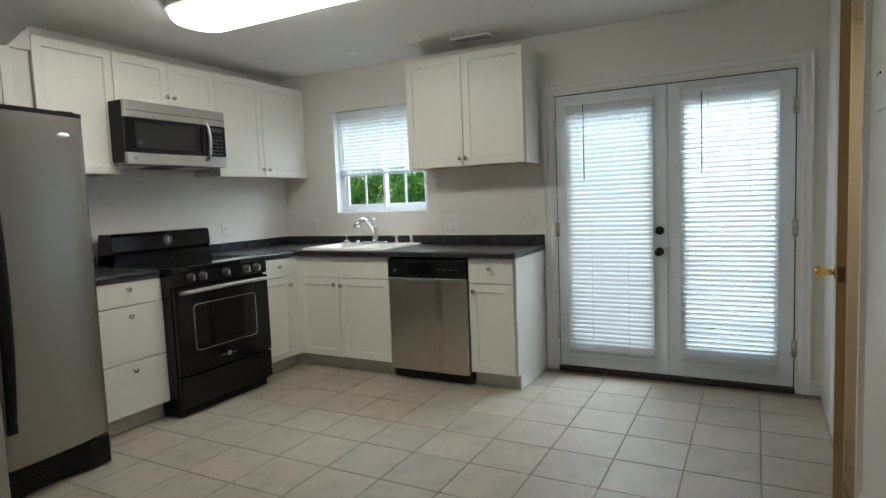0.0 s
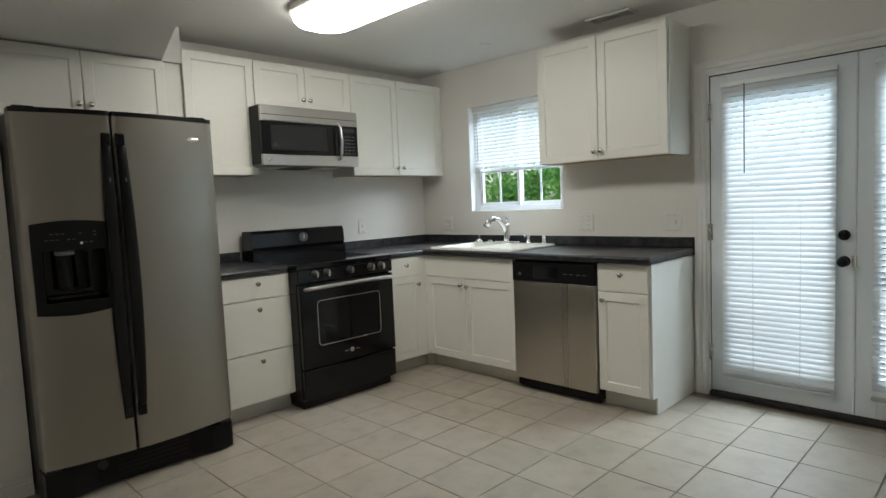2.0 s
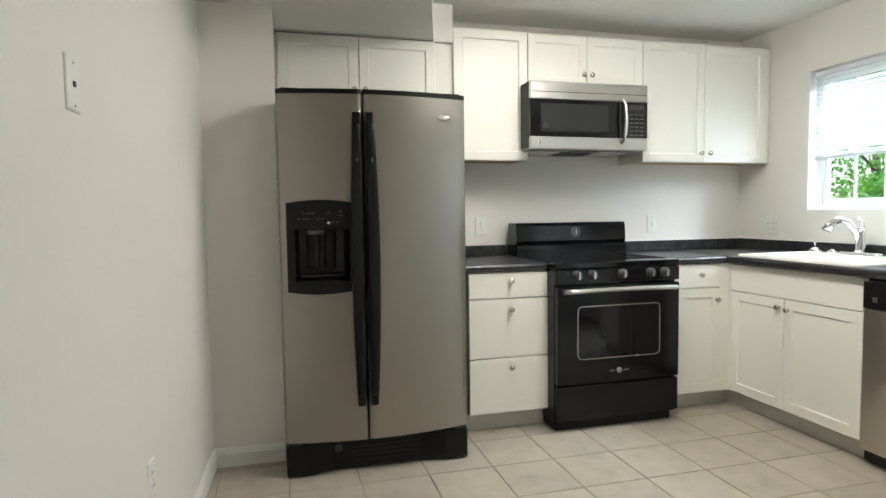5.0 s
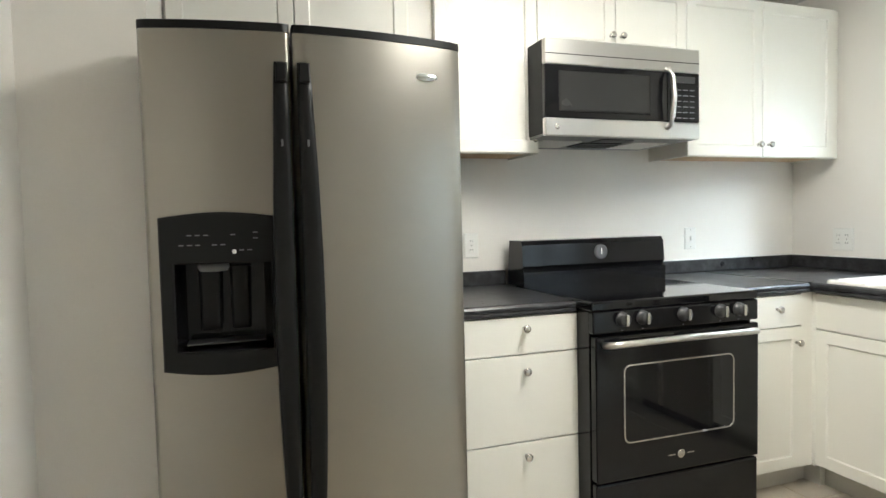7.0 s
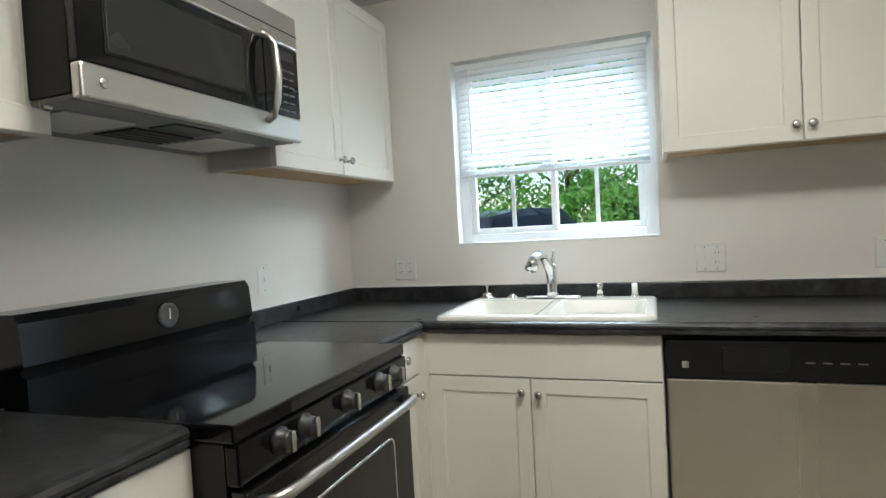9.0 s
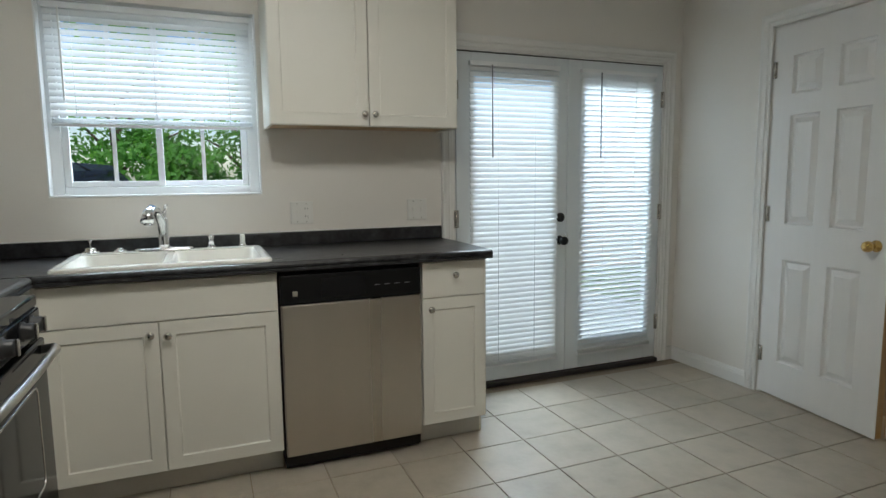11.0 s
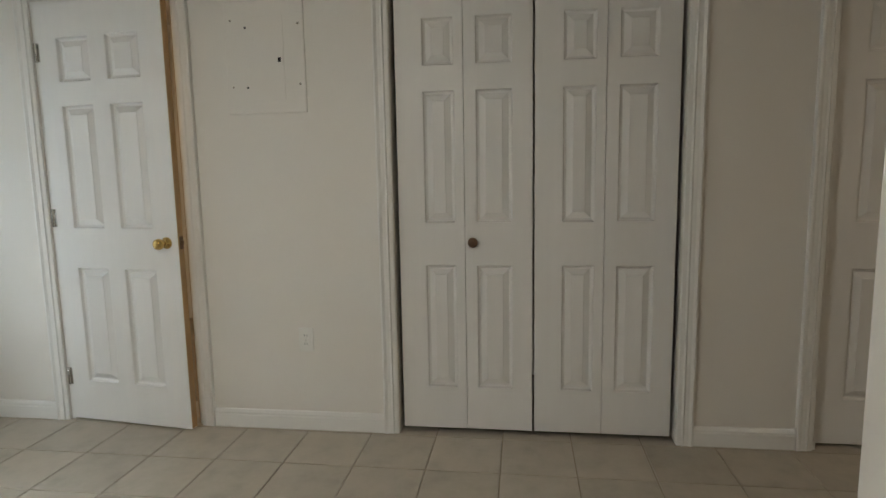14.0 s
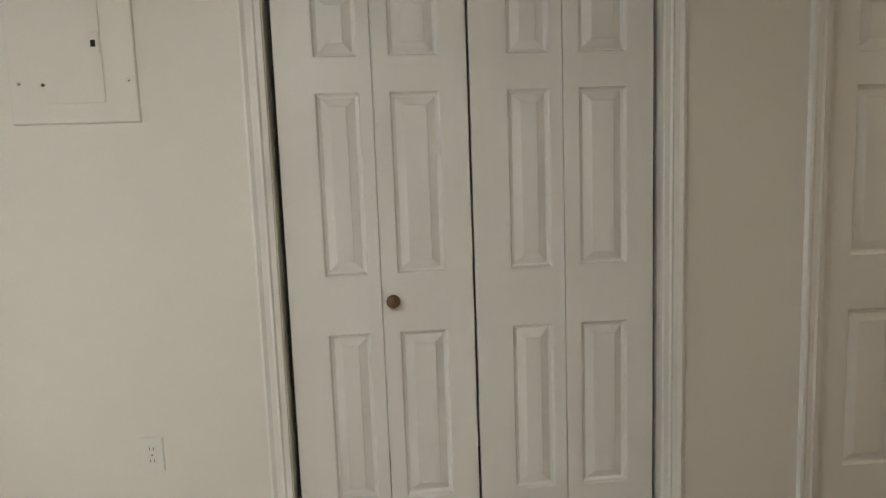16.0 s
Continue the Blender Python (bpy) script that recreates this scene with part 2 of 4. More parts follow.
# ---- the room's numbers ----
E_X, CEIL_Z, SOFFIT_Z = 4.145, 2.38, 2.17
WIN = (0.580, 1.486, 1.178, 2.04)
FD = (2.517, 4.012, 0.0, 1.968)
D1 = (-1.395, -0.675, 0.0, 2.045)
CL = (-3.64, -2.39, 0.0, 2.045)
D2 = (-4.945, -4.205, 0.0, 2.045)

# ---- walls, floor, ceiling ----
w = Mesh()
w.box(-0.14, WIN[0], 0, 0.14, 0, 2.6).box(WIN[0], WIN[1], 0, 0.14, 0, WIN[2]).box(WIN[0], WIN[1], 0, 0.14, WIN[3], 2.6)
w.box(WIN[1], FD[0], 0, 0.14, 0, 2.6).box(FD[0], FD[1], 0, 0.14, FD[3], 2.6).box(FD[1], E_X + 0.12, 0, 0.14, 0, 2.6)
obj("wall_north", w, WALL, label="warm white painted wall with a window and glazed double doors", category="wall", kind="structure")
w = Mesh().box(-0.14, 0, -3.7, 0, 0, 2.6)
obj("wall_west", w, WALL, label="warm white painted wall behind range and refrigerator", category="wall", kind="structure")
w = Mesh()
edges = [0.0, D1[1], D1[0], CL[1], CL[0], D2[1], D2[0], -6.2]
for i in range(0, len(edges), 2):
    w.box(E_X, E_X + 0.12, edges[i + 1], edges[i], 0, 2.6)
for o in (D1, CL, D2):
    w.box(E_X, E_X + 0.12, o[0], o[1], o[3], 2.6)
obj("wall_east", w, WALL, label="warm white painted wall with doors and closet opening", category="wall", kind="structure")
w = Mesh().box(0.0, 0.66, -3.62, -3.2020, 0, 2.6)
obj("wall_alcove", w, WALL, label="narrow painted wall beside the refrigerator", category="wall", kind="structure")
SX1, SY, SE = 2.72, -3.53, -3.615  # the partition's end stands a little further south
LEAN = math.degrees(math.atan((SE - SY) / (SX1 - 0.66)))
w = Mesh().prism([(0.66, SY), (SX1, SE), (SX1, -6.2), (SX1 - 0.12, -6.2), (SX1 - 0.12, SE - 0.14), (0.66, SY - 0.14)], 0, 2.6)
obj("wall_south", w, WALL, label="plain painted partition wall with plates", category="wall", kind="structure")
w = Mesh().box(SX1 - 0.12, E_X + 0.12, -6.32, -6.2, 0, 2.6)
obj("wall_hall", w, WALL, label="plain painted end wall of the hall", category="wall", kind="structure")
w = Mesh().box(-0.14, E_X + 0.12, -6.32, 0.14, CEIL_Z, CEIL_Z + 0.12)
obj("ceiling", w, CEIL, label="white painted ceiling with light texture", category="ceiling", kind="structure")
w = Mesh().prism([(0.0, -2.335), (0.30, -2.335), (SX1, -2.97), (SX1, SE), (0.66, SY), (0.0, SY)], SOFFIT_Z, CEIL_Z - 0.002)
obj("ceiling_soffit", w, CEIL, label="lowered white painted ceiling over the refrigerator", category="ceiling", kind="structure")
# rooms behind the east doors
w = Mesh()
w.box(6.2, 6.3, -6.2, 0.1, 0, 2.6).box(E_X + 0.12, 6.2, -2.2, -2.1, 0, 2.6).box(E_X + 0.12, 6.2, 0.0, 0.1, 0, 2.6)
w.box(5.0, 5.1, -3.9, -2.2, 0, 2.6).box(E_X + 0.12, 6.2, -3.95, -3.85, 0, 2.6).box(E_X + 0.12, 6.2, -6.3, -6.2, 0, 2.6).box(E_X + 0.12, 6.3, -6.3, 0.1, 2.45, 2.55)
obj("wall_back_rooms", w, WALL, label="plain painted walls behind the doors", category="wall", kind="structure")
w = Mesh().prism([(-0.14, 0.14), (6.3, 0.14), (6.3, -6.32), (SX1 - 0.12, -6.32), (SX1 - 0.12, SY - 0.14), (-0.14, SY - 0.14)], -0.1, -0.006)
floor = obj("floor", w, GROUT, label="beige square ceramic floor tiles with brown grout", category="floor", kind="structure")


def baseboard(m, length, label="white painted profiled baseboard"):
    """A skirting along local x, against the wall at local y = 0."""
    prof = [(0, 0), (-0.013, 0), (-0.013, 0.060), (-0.010, 0.068), (-0.011, 0.074), (-0.006, 0.088), (0, 0.092)]
    g = Mesh()
    n = len(prof)
    g.add([(x, y, z) for x in (0, length) for y, z in prof], [tuple(range(n)), tuple(range(n, 2 * n))] + [(i, (i + 1) % n, n + (i + 1) % n, n + i) for i in range(n)])
    ob = obj("baseboard", g, TRIM, None, label, category="baseboard", kind="structure")
    ob.matrix_world = m


baseboard(east(0, E_X), 0.61)
baseboard(east(-1.468, E_X), 0.849)
baseboard(east(-3.713, E_X), 0.419)
baseboard(west(SY, 0.66), 0.326)
baseboard(pose(SX1, SE, 0, 0, 0, 180 + LEAN), SX1 - 0.66)
baseboard(north(2.42), 0.022)
baseboard(north(4.086), 0.058)


def casing(m, width, height, label="white painted profiled door casing"):
    """Moulded frame on a wall round an opening from local x = 0 to width."""
    prof = [(0.0, 0.006), (0.004, 0.012), (0.02, 0.013), (0.026, 0.019), (0.034, 0.015), (0.05, 0.016), (0.062, 0.022), (0.070, 0.020), (0.072, 0.0)]
    g = Mesh()
    rings = []
    for o, d in prof:
        rings.append([(-o, -d, 0), (-o, -d, height + o), (width + o, -d, height + o), (width + o, -d, 0)])
    for a, b in zip(rings, rings[1:]):
        g.add(a + b, [(0, 1, 5, 4), (1, 2, 6, 5), (2, 3, 7, 6)])
    ob = obj("trim", g, TRIM, None, label, category="door casing", kind="structure")
    ob.matrix_world = m
    return ob


casing(east(D1[1] - 0.0, E_X), D1[1] - D1[0], D1[3])
casing(east(CL[1], E_X), CL[1] - CL[0], CL[3])
casing(east(D2[1], E_X), D2[1] - D2[0], D2[3])
casing(north(FD[0]), FD[1] - FD[0], FD[3], "white painted casing round the double doors")


def jamb(m, width, height, depth, material, label):
    g = Mesh().box(-0.002, 0.016, 0.0, depth, 0, height).box(width - 0.016, width + 0.002, 0.0, depth, 0, height).box(0.016, width - 0.016, 0.0, depth, height - 0.016, height)
    ob = obj("trim", g, material, None, label, category="door jamb", kind="structure")
    ob.matrix_world = m


jamb(east(D1[1], E_X + 0.003), D1[1] - D1[0], D1[3], 0.114, TRIM, "white painted door jamb")
obj("trim", Mesh().box(E_X + 0.012, E_X + 0.112, D1[0] + 0.017, D1[0] + 0.024, 0, D1[3] - 0.017), JAMB, None, "stained wooden strike jamb", category="door jamb", kind="structure")
jamb(east(D2[1], E_X + 0.003), D2[1] - D2[0], D2[3], 0.114, TRIM, "white painted door jamb")

ROWS3 = [(0.20, 0.775), (0.970, 1.55), (1.66, 1.86)]


def panel_slab(width, height, cols, rows, thick, parent, material, name="slab"):
    """A moulded door leaf: a slab with sunk fields, and a raised panel in each; front at local y = 0."""
    xs = sorted({0, width, *[c for p in cols for c in p]})
    zs = sorted({0, height, *[c for p in rows for c in p]})
    g = Mesh()
    for x0, x1 in zip(xs, xs[1:]):
        for z0, z1 in zip(zs, zs[1:]):
            if any(abs(c[0] - x0) < 1e-6 for c in cols) and any(abs(r[0] - z0) < 1e-6 for r in rows):
                g.loops([rect(x0, x1, z0, z1, 0, 0), rect(x0, x1, z0, z1, 0.006, 0.013), rect(x0, x1, z0, z1, 0.015, 0.0165)], cap=True)
            else:
                g.add([(x0, 0, z0), (x1, 0, z0), (x1, 0, z1), (x0, 0, z1)], [(0, 1, 2, 3)])
    e = rect(0, width, 0, height, 0, 0)
    g.loops([e, rect(0, width, 0, height, 0, thick)], cap=True)
    slab = part(name, g, material, parent)
    for c in cols:
        for r in rows:
            p = Mesh().loops([rect(*c, *r, 0.015, 0.0163), rect(*c, *r, 0.040, 0.0045), rect(*c, *r, 0.043, 0.002)], cap=True)
            part("panel", p, material, slab)
    return slab


def knob_mesh(r=0.026, stem=0.03):
    return Mesh().lathe([(r * 1.05, 0.0), (r * 1.05, 0.005), (r * 0.45, 0.008), (r * 0.4, stem), (r * 0.8, stem + 0.008), (r, stem + 0.022), (r * 0.9, stem + 0.036), (r * 0.5, stem + 0.044)], "y", n=20, flip=-1)


def hinge_part(parent, x, z, h=0.085, material=NICKEL):
    g = Mesh().tube([(x, -0.006, z - h / 2), (x, -0.006, z + h / 2)], 0.006, 8).box(x - 0.015, x + 0.015, -0.003, 0.0, z - h / 2, z + h / 2)
    part("hinge", g, material, parent)


# ajar door: hinged at its north side, leaf a little into the room
d = thing("door_1", east(D1[1] - 0.018, E_X - 0.002) @ pose(0, 0, 0.012, 0, 0, -7.0), "white six-panel door standing ajar with brass knob", "door", kind="structure")
WD = 0.700
s = panel_slab(WD, 2.015, [(0.115, 0.295), (0.39, 0.57)], ROWS3, 0.035, d, DOORP)
e = Mesh().box(WD + 0.0005, WD + 0.004, 0.001, 0.034, 0.004, 2.011)
part("door_edge", e, JAMB, d, "unpainted stained wood edge")
k = part("door_knob", knob_mesh(), BRASS, d, "polished brass knob")
k.location = (WD - 0.06, 0, 0.905)
part("latch_plate", Mesh().box(WD + 0.004, WD + 0.007, 0.006, 0.029, 0.875, 0.935, 0.001).box(WD + 0.006, WD + 0.016, 0.01, 0.024, 0.895, 0.915, 0.002), BRONZE, d, "dark latch plate")
for z in (0.22, 1.02, 1.80):
    hinge_part(d, 0.0, z)

# closet: two bifold pairs of moulded leaves
LEAF_COLS = [(0.120, 0.258), (0.052, 0.210)]
cw = (CL[1] - CL[0] - 0.034) / 4
for pair in range(2):
    d = thing("closet_door", east(CL[1] - 0.017 - pair * (2 * cw + 0.002), E_X + 0.024, 0.024), "white moulded bifold closet door, closed" + (", brown knob" if pair == 0 else ""), "closet door", "bifold closet doors")
    for leaf in range(2):
        lf = panel_slab(cw - 0.005, 2.0, [LEAF_COLS[leaf]], ROWS3, 0.03, d, DOORP, "leaf")
        lf.location = (leaf * cw + (0.002 if leaf == 0 else 0), 0, 0)
        if pair == 0 and leaf == 1:
            kb = part("knob", Mesh().lathe([(0.010, 0), (0.010, 0.012), (0.021, 0.018), (0.023, 0.026), (0.018, 0.033)], "y", n=18, flip=-1), BRONZE, lf, "brown wooden knob")
            kb.location = (0.035, 0, 0.882)

d = thing("door_2", east(D2[1] - 0.018, E_X + 0.045, 0.012), "white six-panel door, closed, in the hall", "door", kind="structure")
panel_slab(0.707, 2.01, [(0.115, 0.30), (0.405, 0.59)], ROWS3, 0.035, d, DOORP)
for z in (0.30, 1.02, 1.80):
    hinge_part(d, 0.0, z)
k = part("door_knob", knob_mesh(), BRASS, d, "polished brass knob")
k.location = (0.645, 0, 0.905)

# ---- window ----
wd = thing("window_1", north(0), "white vinyl sliding window with grille bars", "window", kind="structure")
x0, x1, z0, z1 = WIN
g = Mesh().box(x0, x0 + 0.055, 0.06, 0.125, z0, z1, 0.004).box(x1 - 0.055, x1, 0.06, 0.125, z0, z1, 0.004)
g.box(x0 + 0.055, x1 - 0.055, 0.06, 0.125, z0, z0 + 0.045, 0.004).box(x0 + 0.055, x1 - 0.055, 0.06, 0.125, z1 - 0.045, z1, 0.004)
part("window_frame", g, VINYL, wd)
part("window_sill", Mesh().box(x0 + 0.001, x1 - 0.001, -0.004, 0.06, z0 + 0.001, z0 + 0.009, 0.003), VINYL, wd)
g = Mesh().box(x0 + 0.0005, x0 + 0.007, -0.003, 0.06, z0 + 0.009, z1).box(x1 - 0.007, x1 - 0.0005, -0.003, 0.06, z0 + 0.009, z1)
part("reveal", g, VINYL, wd)
mid = (x0 + x1) / 2
for a, b, dy in ((x0 + 0.056, mid + 0.015, 0.0), (mid - 0.015, x1 - 0.056, 0.028)):
    y = 0.066 + dy
    g = Mesh().box(a, a + 0.028, y, y + 0.024, z0 + 0.046, z1 - 0.046, 0.003).box(b - 0.028, b, y, y + 0.024, z0 + 0.046, z1 - 0.046, 0.003)
    g.box(a + 0.028, b - 0.028, y, y + 0.024, z0 + 0.046, z0 + 0.072, 0.003).box(a + 0.028, b - 0.028, y, y + 0.024, z1 - 0.072, z1 - 0.046, 0.003)
    sash = part("sash", g, VINYL, wd)
    pane = part("pane", Mesh().box(a + 0.026, b - 0.026, y + 0.010, y + 0.014, z0 + 0.07, z1 - 0.07), GLASS, sash)
    pane.visible_shadow = False
    g = Mesh().box((a + b) / 2 - 0.009, (a + b) / 2 + 0.009, y + 0.004, y + 0.009, z0 + 0.072, z1 - 0.072).box(a + 0.028, b - 0.028, y + 0.0042, y + 0.0088, z0 + 0.40, z0 + 0.416)
    part("grille_bar", g, VINYL, sash)


def slat_data(width, depth):
    g = Mesh()
    n = 4
    vs = []
    for i in range(n + 1):
        v = -depth / 2 + depth * i / n
        up = 0.003 * (1 - (2 * v / depth) ** 2)
        vs += [(0, v, up), (width, v, up)]
    g.add(vs, [(2 * i, 2 * i + 1, 2 * i + 3, 2 * i + 2) for i in range(n)], True)
    return g.data("slat")


def blind(m, width, top, bottom, pitch, tilt, stack, label, group, wand_x, wand_len, depth=0.034):
    """A slatted blind hanging from a head rail: slats, ladder cords, bottom rail and wand."""
    b = thing("window_blind", m, label, "blind", group)
    part("head_rail", Mesh().box(-0.004, width + 0.004, -0.014, 0.014, top - 0.025, top, 0.002), VINYL, b)
    me = slat_data(width, depth)
    n = int((top - 0.035 - bottom - stack * 0.004) / pitch)
    for i in range(n):
        s = obj("slat", me, SLAT, b)
        s.location, s.rotation_euler = (0, 0, top - 0.038 - i * pitch), (radians(tilt + random.uniform(-0.8, 0.8)), 0, 0)
    for i in range(stack):
        s = obj("slat", me, SLAT, b)
        s.location = (0, 0, bottom + 0.016 + i * 0.004)
    part("bottom_rail", Mesh().box(0, width, -0.012, 0.012, bottom - 0.002, bottom + 0.012, 0.003), VINYL, b)
    for f in (0.12, 0.5, 0.88) if width > 0.7 else (0.3, 0.72):
        part("cord", Mesh().tube([(width * f, -0.0135, bottom + 0.01), (width * f, -0.0135, top - 0.026)], 0.0009, 5), VINYL, b)
    part("wand", Mesh().tube([(wand_x, -0.021, top - 0.02), (wand_x + 0.001, -0.024, top - wand_len)], 0.0035, 8), PLASTIC if width > 0.7 else PRINT, b)
    return b


blind(north(0.609, 0.030), 0.848, 2.025, 1.495, 0.029, 56, 5, "white slatted blind lowered over half the window", "blinds", 0.06, 0.42)

# ---- glazed double doors ----
g = Mesh().box(FD[0], FD[0] + 0.015, -0.002, 0.13, 0, FD[3]).box(FD[1] - 0.015, FD[1], -0.002, 0.13, 0, FD[3]).box(FD[0] + 0.015, FD[1] - 0.015, -0.002, 0.13, FD[3] - 0.014, FD[3])
obj("trim", g, TRIM, None, "white painted frame of the double doors", category="door frame", kind="structure")
obj("door_sill", Mesh().box(FD[0] + 0.015, FD[1] - 0.015, -0.03, 0.13, 0.002, 0.032, 0.006), RUBBER, None, "dark brown door threshold", category="threshold", kind="structure")
for i, (a, b) in enumerate(((2.539, 3.2705), (3.2785, 3.990))):
    d = thing("glazed_door", north(a, 0.0, 0.036), "white full-glass patio door with slatted blind, closed", "door", "patio double doors", "structure")
    W, H = b - a, 1.910
    st = 0.095
    g = Mesh().box(0, st, 0, 0.044, 0, H, 0.002).box(W - st, W, 0, 0.044, 0, H, 0.002).box(st, W - st, 0, 0.044, 0, 0.19, 0.002).box(st, W - st, 0, 0.044, H - 0.12, H, 0.002)
    slab = part("slab", g, FDOOR, d)
    g = Mesh()
    for u0, u1, v0, v1 in ((st - 0.012, st + 0.014, 0.178, H - 0.108), (W - st - 0.014, W - st + 0.012, 0.178, H - 0.108), (st + 0.014, W - st - 0.014, 0.178, 0.204), (st + 0.014, W - st - 0.014, H - 0.134, H - 0.108)):
        g.box(u0, u1, -0.008, 0.0, v0, v1, 0.003)
    part("glass_bead", g, FDOOR, slab)
    pane = part("pane", Mesh().box(st, W - st, 0.018, 0.026, 0.19, H - 0.12), GLASS, slab)
    pane.visible_shadow = False
    for z in (0.24, 0.98, 1.70):
        hinge_part(d, -0.003 if i == 0 else W + 0.003, z, 0.10, NICKEL)
    if i == 0:
        kb = part("deadbolt", Mesh().lathe([(0.028, 0), (0.028, 0.014), (0.022, 0.02)], "y", n=18, flip=-1).box(-0.005, 0.005, -0.036, -0.018, -0.018, 0.018, 0.002), BLACKP, d, "black deadbolt")
        kb.location = (W - 0.045, 0, 0.968)
        kb = part("door_knob", knob_mesh(0.027, 0.028), BLACKP, d, "black door knob")
        kb.location = (W - 0.045, 0, 0.828)
        part("latch_plate", Mesh().box(W - 0.012, W + 0.012, -0.004, 0.0, 0.80, 0.86, 0.001), NICKEL, d)
    blind(north(a + st - 0.02, -0.025), W - 2 * st + 0.035, 1.892, 0.13, 0.031, 56 if i == 0 else -54, 4, "white slatted blind lowered over the patio door glass", "blinds", 0.13, 0.53, 0.036)
obj("weatherstrip", Mesh().box(2.5322, 2.5365, 0.010, 0.05, 0.034, 1.953).box(3.9905, 3.9968, 0.010, 0.05, 0.034, 1.953).box(2.5365, 3.9905, 0.010, 0.05, 1.9475, 1.953), DARK, None, "dark weatherstrip round the patio doors", category="weatherstrip", kind="structure")
# astragal between the two leaves
obj("trim", Mesh().box(3.272, 3.277, -0.006, 0.03, 0.036, 1.946, 0.001), FDOOR, None, "narrow white astragal between the doors", category="trim", kind="structure")

# ---- cabinets ----
KNOB = Mesh().lathe([(0.007, 0), (0.006, 0.012), (0.010, 0.016), (0.0145, 0.020), (0.0155, 0.024), (0.013, 0.029), (0.006, 0.031)], "y", n=16, flip=-1).data("knob")


def front(parent, name, x0, x1, z0, z1, knob=None, flat=False):
    """A drawer front or a framed door standing 19 mm before the cabinet's face at local y = 0."""
    g, t = Mesh(), 0.019
    x0, x1, z0, z1 = x0 + 0.0015, x1 - 0.0015, z0 + 0.0015, z1 - 0.0015
    R = lambda i, y: rect(x0, x1, z0, z1, i, y)
    if flat:
        g.loops([R(0, -0.001), R(0, -t + 0.002), R(0.002, -t)], cap=True)
    else:
        f = 0.052
        g.loops([R(0, -0.001), R(0, -t + 0.002), R(0.002, -t), R(f, -t), R(f + 0.004, -t + 0.006), R(f + 0.006, -t + 0.007)], cap=True)
    g.loops([R(0, -0.001)], cap=True)
    d = part(name, g, CAB, parent)
    if knob:
        k = obj("knob", KNOB, NICKEL, d, "satin nickel knob")
        k.location = (knob[0], -t, knob[1])
    return d


def base_cabinet(m, w, fronts, label, depth=0.575, kick=True):
    c = thing("base_cabinet", m, label, "cabinet", "base cabinets")
    part("body", Mesh().box(0.0005, w - 0.0005, 0, depth, 0.10, 0.874, 0.001), CAB, c)
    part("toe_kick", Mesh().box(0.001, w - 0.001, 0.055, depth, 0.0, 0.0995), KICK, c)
    for f in fronts:
        front(c, *f)
    return c


def wall_cabinet(m, w, h, depth, fronts, label):
    c = thing("wall_cabinet", m, label, "cabinet", "wall cabinets")
    part("body", Mesh().box(0.0005, w - 0.0005, 0, depth, 0.012, h, 0.001).box(0.0005, w - 0.0005, 0.0, 0.016, 0.0, 0.012).box(0.0005, 0.016, 0.016, depth, 0.0, 0.012).box(w - 0.016, w - 0.0005, 0.016, depth, 0.0, 0.012), CAB, c)
    part("underside", Mesh().box(0.017, w - 0.017, 0.017, depth - 0.001, 0.008, 0.0115), MAPLE, c, "bare maple underside")
    for f in fronts:
        front(c, *f)
    return c


FX = 0.612
base_cabinet(west(-2.247, FX), 0.46, [("drawer_front", 0, 0.46, 0.733, 0.872, (0.235, 0.828), True), ("drawer_front", 0, 0.46, 0.410, 0.731, (0.235, 0.672), True), ("drawer_front", 0, 0.46, 0.108, 0.408, (0.235, 0.358), True)], "white three-drawer base cabinet beside the range", 0.602)
base_cabinet(west(-1.035, FX), 0.42, [("drawer_front", 0.06, 0.36, 0.733, 0.870, (0.215, 0.812), True), ("door", 0.06, 0.36, 0.105, 0.731, (0.327, 0.66))], "narrow white base cabinet with drawer in the corner", 0.602)
base_cabinet(north(0.624, -0.586), 0.852, [("false_front", 0.012, 0.850, 0.712, 0.870, None, True), ("door", 0.012, 0.402, 0.105, 0.710, (0.372, 0.662)), ("door", 0.403, 0.850, 0.105, 0.710, (0.433, 0.655))], "white two-door sink base cabinet", 0.586)
bc = base_cabinet(north(2.103, -0.586), 0.32, [("drawer_front", 0.002, 0.318, 0.705, 0.870, (0.16, 0.808), True), ("door", 0.002, 0.318, 0.105, 0.703, (0.04, 0.655))], "narrow white end base cabinet with drawer and door", 0.586)
part("end_panel", Mesh().box(0.3200, 0.330, 0.0, 0.585, 0.10, 0.8745).box(0.3200, 0.330, 0.055, 0.585, 0.0, 0.0998), CAB, bc, "plain white end panel")
UZ, UH, UX = 1.500, 0.757, 0.265
wall_cabinet(west(-2.215, UX, UZ), 0.458, UH, 0.265, [("door", 0, 0.457, 0.0, UH, (0.43, 0.06))], "white single-door wall cabinet beside the microwave")
wall_cabinet(west(-1.756, UX, 1.946), 0.774, 0.310, 0.265, [("door", 0, 0.386, 0.0, 0.310, (0.36, 0.075)), ("door", 0.387, 0.773, 0.0, 0.310, (0.414, 0.075))], "short white two-door cabinet above the microwave")
wall_cabinet(west(-0.981, UX, UZ), 0.979, UH, 0.265, [("door", 0, 0.455, 0.0, UH, (0.425, 0.06)), ("door", 0.456, 0.935, 0.0, UH, (0.490, 0.06))], "white two-door wall cabinet in the corner")
wall_cabinet(north(1.505, -0.290, 1.495), 0.915, 0.775, 0.290, [("door", 0.001, 0.454, 0.0, 0.775, (0.43, 0.055)), ("door", 0.456, 0.909, 0.0, 0.775, (0.48, 0.055))], "white two-door wall cabinet between window and doors")
